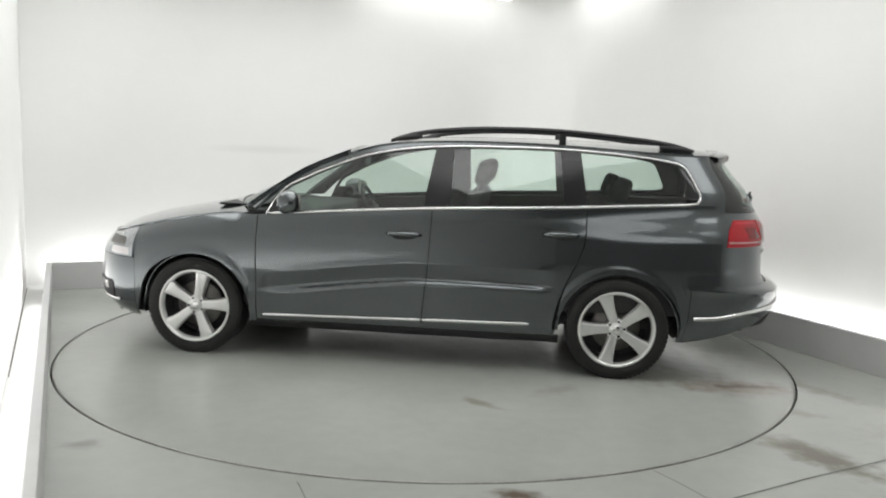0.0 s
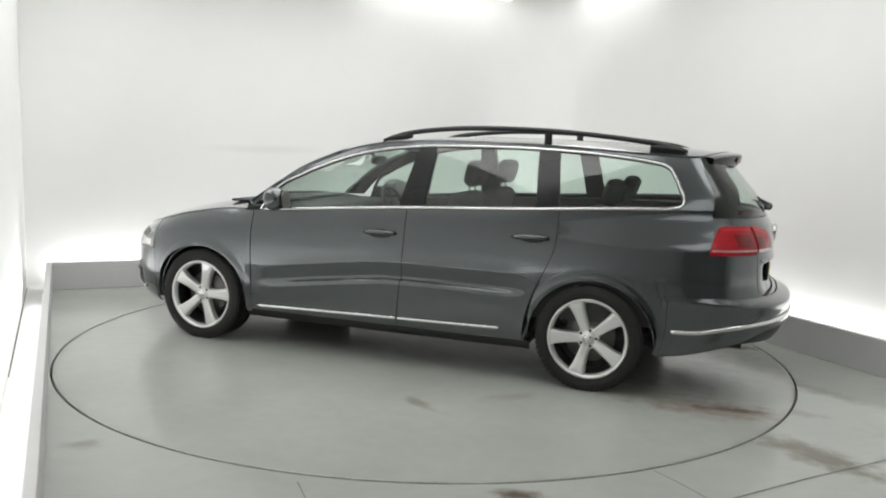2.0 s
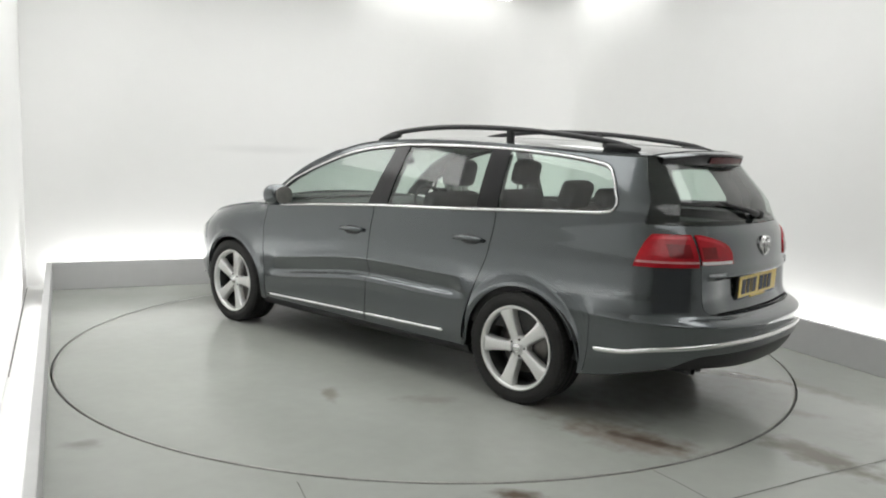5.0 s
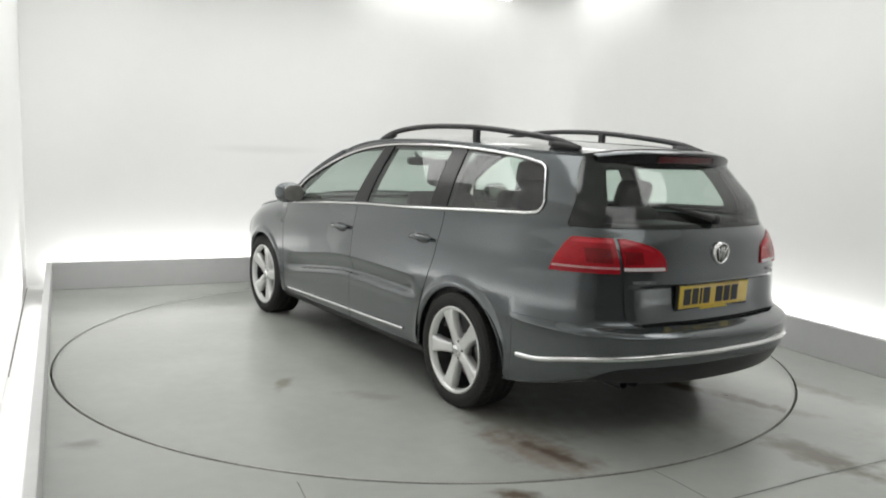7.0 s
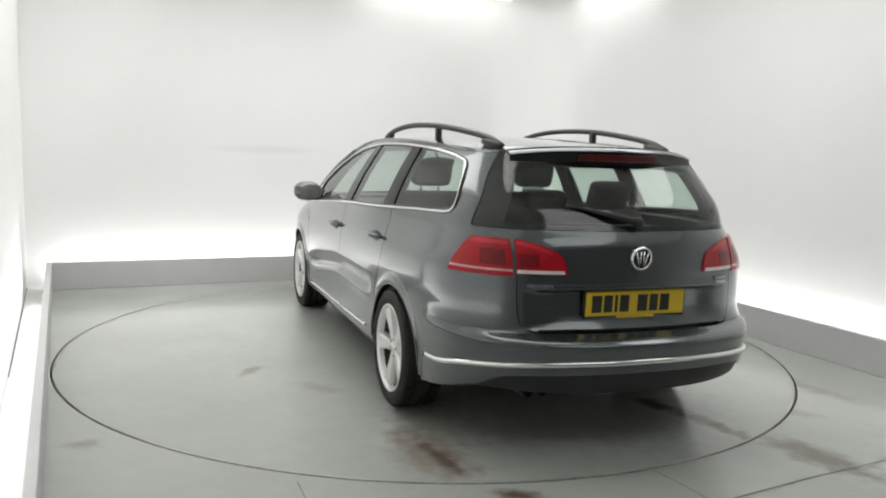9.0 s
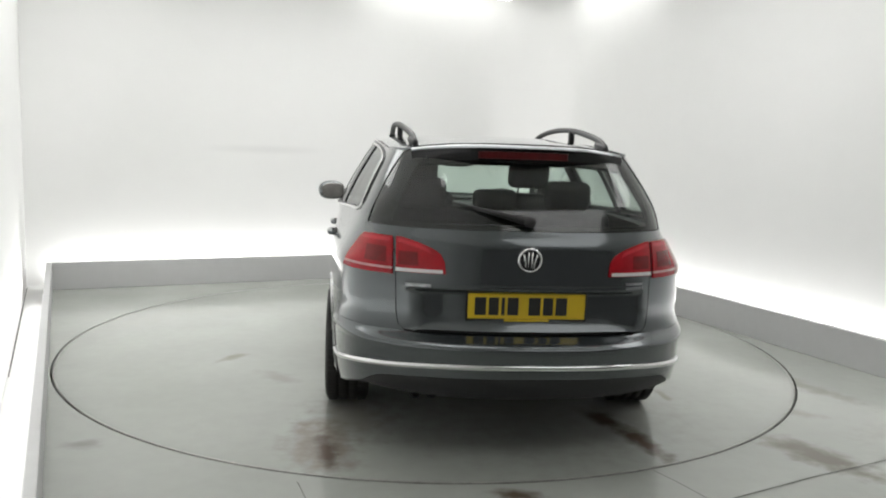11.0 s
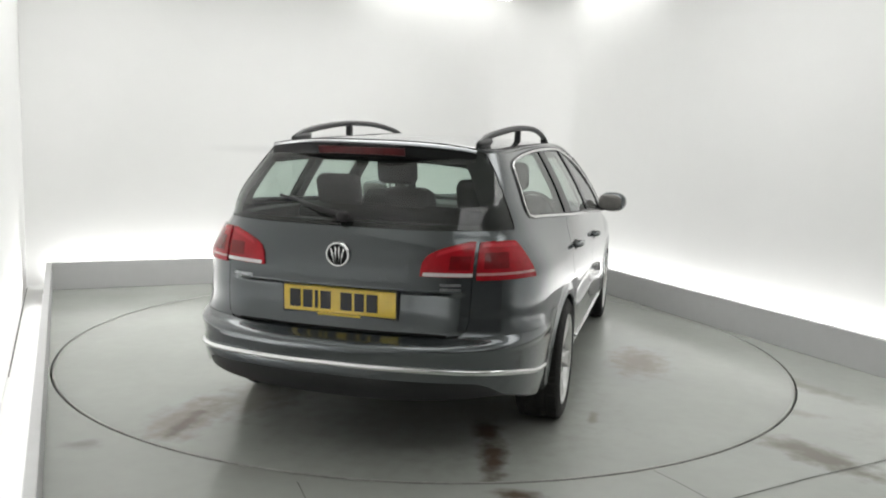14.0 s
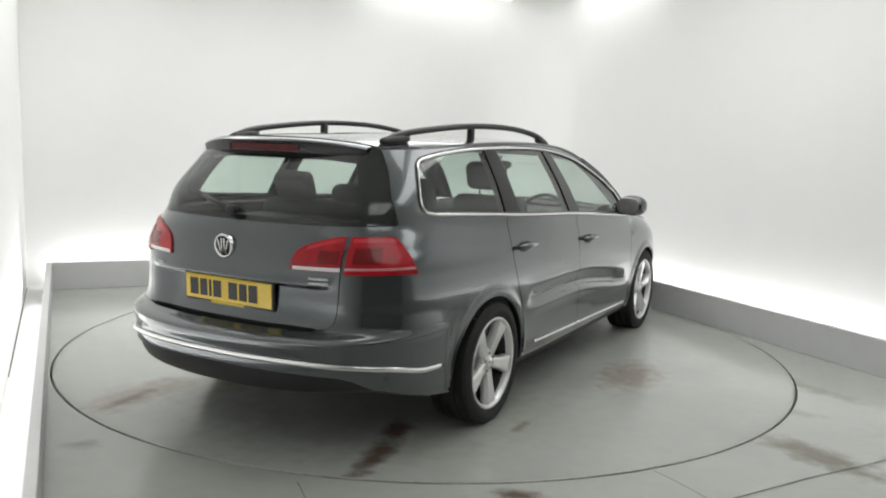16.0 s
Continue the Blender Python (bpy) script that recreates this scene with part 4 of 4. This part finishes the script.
badge_m = pose(-2.349, 0, 0.930, 0, -4, 0) @ Matrix.Rotation(radians(90), 4, "Z")
badge = part("round_badge", lathe([(0.0, 0.004), (0.045, 0.004), (0.046, 0.0), (0.046, -0.012)], 32, badge_m), GLOSSBLACK, car, "round badge with a chrome rim")
part("badge_ring", lathe([(0.044, 0.003), (0.046, 0.010), (0.051, 0.011), (0.055, 0.006), (0.056, -0.01)], 32, badge_m), CHROME, badge, "chrome badge ring")
for a, c in (((-0.030, 0.028), (-0.014, -0.034)), ((0.030, 0.028), (0.014, -0.034)), ((-0.008, 0.036), (-0.008, -0.03)), ((0.008, 0.036), (0.008, -0.03))):
    part("badge_bar", tube([badge_m @ Vector((a[0], 0.008, a[1])), badge_m @ Vector((c[0], 0.008, c[1]))], 0.0045, sides=6), CHROME, badge)


def tail_point(y, z, out=0.0):
    p = skin(uy(abs(y), z), z)
    return Vector((p[0] - out, math.copysign(p[1], y), z))


def word_bar(y0, y1, z, h):
    b = bmesh.new()
    rowa = [tail_point(y, z - h / 2, 0.010) for y in np.linspace(y0, y1, 8)]
    rowb = [tail_point(y, z + h / 2, 0.010) for y in np.linspace(y0, y1, 8)]
    sheet(np.array([[a, c] for a, c in zip(rowa, rowb)]), 0.006, bm=b)
    part("badge_bar", b, LETTER, gate, "small chrome lettering as a plain bar")


word_bar(0.425, 0.535, 0.806, 0.012)
word_bar(-0.535, -0.45, 0.824, 0.011)
word_bar(-0.535, -0.45, 0.804, 0.011)

pivot = tail_point(0.0, 1.092, 0.03)
tip = tail_point(0.335, 1.165, 0.022)
wiper = part("rear_wiper", tube([pivot + Vector((0.02, -0.01, -0.005)), pivot, pivot.lerp(tip, 0.35) - Vector((0.012, 0, 0)), tip.lerp(pivot, 0.3)], [0.022, 0.019, 0.012, 0.008], sides=8), BLACK, car, "black rear wiper")
part("wiper_blade", tube([pivot.lerp(tip, 0.28) + Vector((0.012, 0, -0.004)), pivot.lerp(tip, 0.65) + Vector((0.008, 0, 0)), tip], [0.008, 0.009, 0.006], sides=6), BLACK, wiper)
part("pivot_cap", ball((pivot.x - 0.002, pivot.y, pivot.z), (0.022, 0.03, 0.024), 2.2), BLACK, wiper)
for y in (0.47, 0.395):
    part("exhaust_tip", lathe([(0.022, 0.0), (0.026, -0.004), (0.028, 0.0), (0.028, 0.2), (0.022, 0.2), (0.022, 0.0)], 20, Matrix.Translation((-2.20, y, 0.290)) @ Matrix.Rotation(radians(-90), 4, "Z")), BLACK, car, "dark round exhaust tip")
cowl = box(1.0, 1.30, -0.60, 0.60, 0.955, 0.972, 0.006)
part("scuttle", cowl, BLACK, car, "black scuttle below the windscreen")


# ---- wheels ----
def wheel(ax, left, spin):
    w = new("wheel")
    w.parent = car
    w.matrix_basis = pose(ax, 0.785 if left else -0.785, WHEEL_R - 0.002, 0, 0, 0 if left else 180)
    part("tyre", lathe([(0.222, -0.10), (0.25, -0.112), (0.285, -0.114), (0.306, -0.102), (0.3125, -0.088), (0.314, -0.062), (0.3075, -0.060), (0.3075, -0.050), (0.314, -0.048), (0.314, -0.012), (0.3075, -0.010), (0.3075, 0.0), (0.314, 0.002), (0.314, 0.038), (0.3075, 0.040), (0.3075, 0.050), (0.314, 0.052), (0.3125, 0.088), (0.306, 0.103), (0.297, 0.110), (0.294, 0.109), (0.285, 0.115), (0.27, 0.1165), (0.25, 0.113), (0.236, 0.104), (0.222, 0.096)], 72), RUBBER, w, "black rubber tyre with worn tread")
    lugs = bmesh.new()
    for k in range(66):
        for yy in (-0.078, 0.078):
            a = 2 * math.pi * (k + (0.5 if yy > 0 else 0)) / 66
            box(-0.0105, 0.0105, yy - 0.020, yy + 0.020, 0.309, 0.3165, 0, lugs, m=Matrix.Rotation(a, 4, "Y"))
    tagged(part("tread", lugs, RUBBER, w, smooth=False), kind="stuff")
    part("rim", lathe([(0.224, 0.088), (0.233, 0.098), (0.2385, 0.106), (0.236, 0.111), (0.229, 0.111), (0.222, 0.106), (0.216, 0.094), (0.212, 0.075)], 64), ALLOY, w, "silver alloy rim")
    part("rim_barrel", lathe([(0.2125, 0.076), (0.205, 0.04), (0.198, -0.09), (0.224, -0.10)], 48), BARREL, w, "dark inner rim barrel")
    part("brake_disc", lathe([(0.0, 0.012), (0.15, 0.012), (0.152, 0.008), (0.152, -0.01), (0.0, -0.012)], 40), DISC, w, "worn steel brake disc")
    part("wheel_well", lathe([(0.0, -0.03), (0.2, -0.03)], 32), BLACK, w)
    part("hub", lathe([(0.0, 0.094), (0.024, 0.0935), (0.030, 0.090), (0.033, 0.084), (0.060, 0.083), (0.066, 0.078), (0.066, 0.03)], 32), ALLOY, w, "silver hub")
    part("hub_cap", lathe([(0.0, 0.099), (0.020, 0.0985), (0.026, 0.094), (0.027, 0.088)], 24), CHROME, w)
    for k in range(5):
        a = radians(spin + 72 * k)
        rot = Matrix.Rotation(-a, 4, "Y")
        P = []
        # across the spoke: flank, edge, hollow middle, edge, flank
        for r, hw, y in ((0.040, 0.026, 0.086), (0.075, 0.028, 0.088), (0.12, 0.0305, 0.093), (0.165, 0.0355, 0.099), (0.195, 0.041, 0.102), (0.218, 0.050, 0.101)):
            P.append([(r, y - 0.045, -hw * 1.12), (r, y - 0.006, -hw), (r, y, -hw * 0.86), (r, y - 0.003, -hw * 0.3), (r, y - 0.003, hw * 0.3), (r, y, hw * 0.86), (r, y - 0.006, hw), (r, y - 0.045, hw * 1.12)])
        b = sheet(np.array(P), 0.0)
        bmesh.ops.recalc_face_normals(b, faces=b.faces[:])
        bmesh.ops.transform(b, matrix=rot, verts=b.verts[:])
        part("spoke", b, ALLOY, w)
        rot2 = Matrix.Rotation(-a - radians(36), 4, "Y")
        part("wheel_bolt", lathe([(0.0, 0.086), (0.007, 0.086), (0.0085, 0.083)], 10, rot2 @ Matrix.Translation((0.048, 0, 0))), BLACK, w, "dark wheel bolt")
    return w


wheel(AX, True, 176)
wheel(-AX, True, 141)
wheel(AX, False, 20)
wheel(-AX, False, 50)


# ---- inside ----
def seat(x, y, w, kind):
    s = new(kind)
    s.parent = car
    part("cushion", box(x - 0.02, x + 0.50, y - w, y + w, 0.42, 0.58, 0.05, seg=4), CLOTH, s, "dark cloth seat cushion")
    lean = pose(x, y, 0.52, 0, -14, 0)
    part("backrest", box(-0.07, 0.06, -w, w, 0.0, 0.60, 0.055, m=lean, seg=4), CLOTH, s, "dark cloth seat back")
    part("headrest", box(-0.065, 0.035, -0.135, 0.135, 0.645, 0.82, 0.045, m=lean, seg=4), CLOTH, s, "dark head restraint")
    for k in (-0.06, 0.06):
        part("headrest_post", tube([lean @ Vector((-0.01, k, 0.55)), lean @ Vector((-0.01, k, 0.68))], 0.007), CHROME, s)


seat(-0.28, 0.37, 0.25, "front_seat")
seat(-0.28, -0.37, 0.25, "front_seat")
bench = part("rear_bench", box(-1.18, -0.62, -0.64, 0.64, 0.42, 0.60, 0.05, seg=4), CLOTH, car, "dark cloth rear bench")
lean = pose(-1.14, 0, 0.54, 0, -20, 0)
part("bench_back", box(-0.08, 0.06, -0.66, 0.66, 0, 0.56, 0.05, m=lean, seg=4), CLOTH, bench)
for y in (0.40, -0.40, 0.0):
    top_z = 0.74 if y else 0.68
    part("headrest", box(-0.07, 0.03, y - 0.125, y + 0.125, 0.575, top_z, 0.04, m=lean, seg=4), CLOTH, bench, "dark head restraint")
part("load_cover", box(-2.12, -1.42, -0.62, 0.62, 0.975, 0.99, 0.004), TRIM, car, "dark grey load cover")
part("cabin_floor", box(-1.9, 1.0, -0.76, 0.76, 0.30, 0.36, 0.01), TRIM, car)
dash = box(0.62, 1.12, -0.76, 0.76, 0.60, 0.945, 0.06, seg=4)
part("dashboard", dash, TRIM, car, "dark dashboard")
wheel_m = pose(0.44, -0.37, 0.90, 0, -65, 0)
ring = [wheel_m @ Vector((0.185 * math.cos(2 * math.pi * k / 28), 0.185 * math.sin(2 * math.pi * k / 28), 0)) for k in range(28)]
sw = part("steering_wheel", tube(ring, 0.015, closed=True), BLACK, car, "black steering wheel")
part("steering_boss", ball((0, 0, 0), (0.075, 0.085, 0.03), 2.5, m=wheel_m), BLACK, sw)
for a in (90, -90, 180):
    part("steering_spoke", tube([wheel_m @ Vector((0, 0, 0)), wheel_m @ Vector((0.18 * math.cos(radians(a)), 0.18 * math.sin(radians(a)), 0))], 0.014, sides=6), BLACK, sw)
part("steering_column", tube([wheel_m @ Vector((0, 0, -0.01)), wheel_m @ Vector((0, 0, -0.25))], 0.03), BLACK, sw)
im = part("inside_mirror", ball((0.42, 0.0, 1.275), (0.018, 0.125, 0.033), 3.2), BLACK, car, "black inside mirror")
part("mirror_stalk", tube([(0.43, 0, 1.28), (0.50, 0, 1.335)], 0.012), BLACK, im)


# ---- what turns ----
def motions():
    rows, rows2 = [], []
    for i in range(33):
        t = i * 0.5
        th = TH0 + TURN * t
        c, s = math.cos(th), math.sin(th)
        rows.append((t, pose(OX * c - OY * s, OX * s + OY * c, 0, 0, 0, math.degrees(th))))
        rows2.append((t, pose(0, 0, 0, 0, 0, math.degrees(th))))
    walk(car, rows)
    walk(turntable, rows2)


motions()
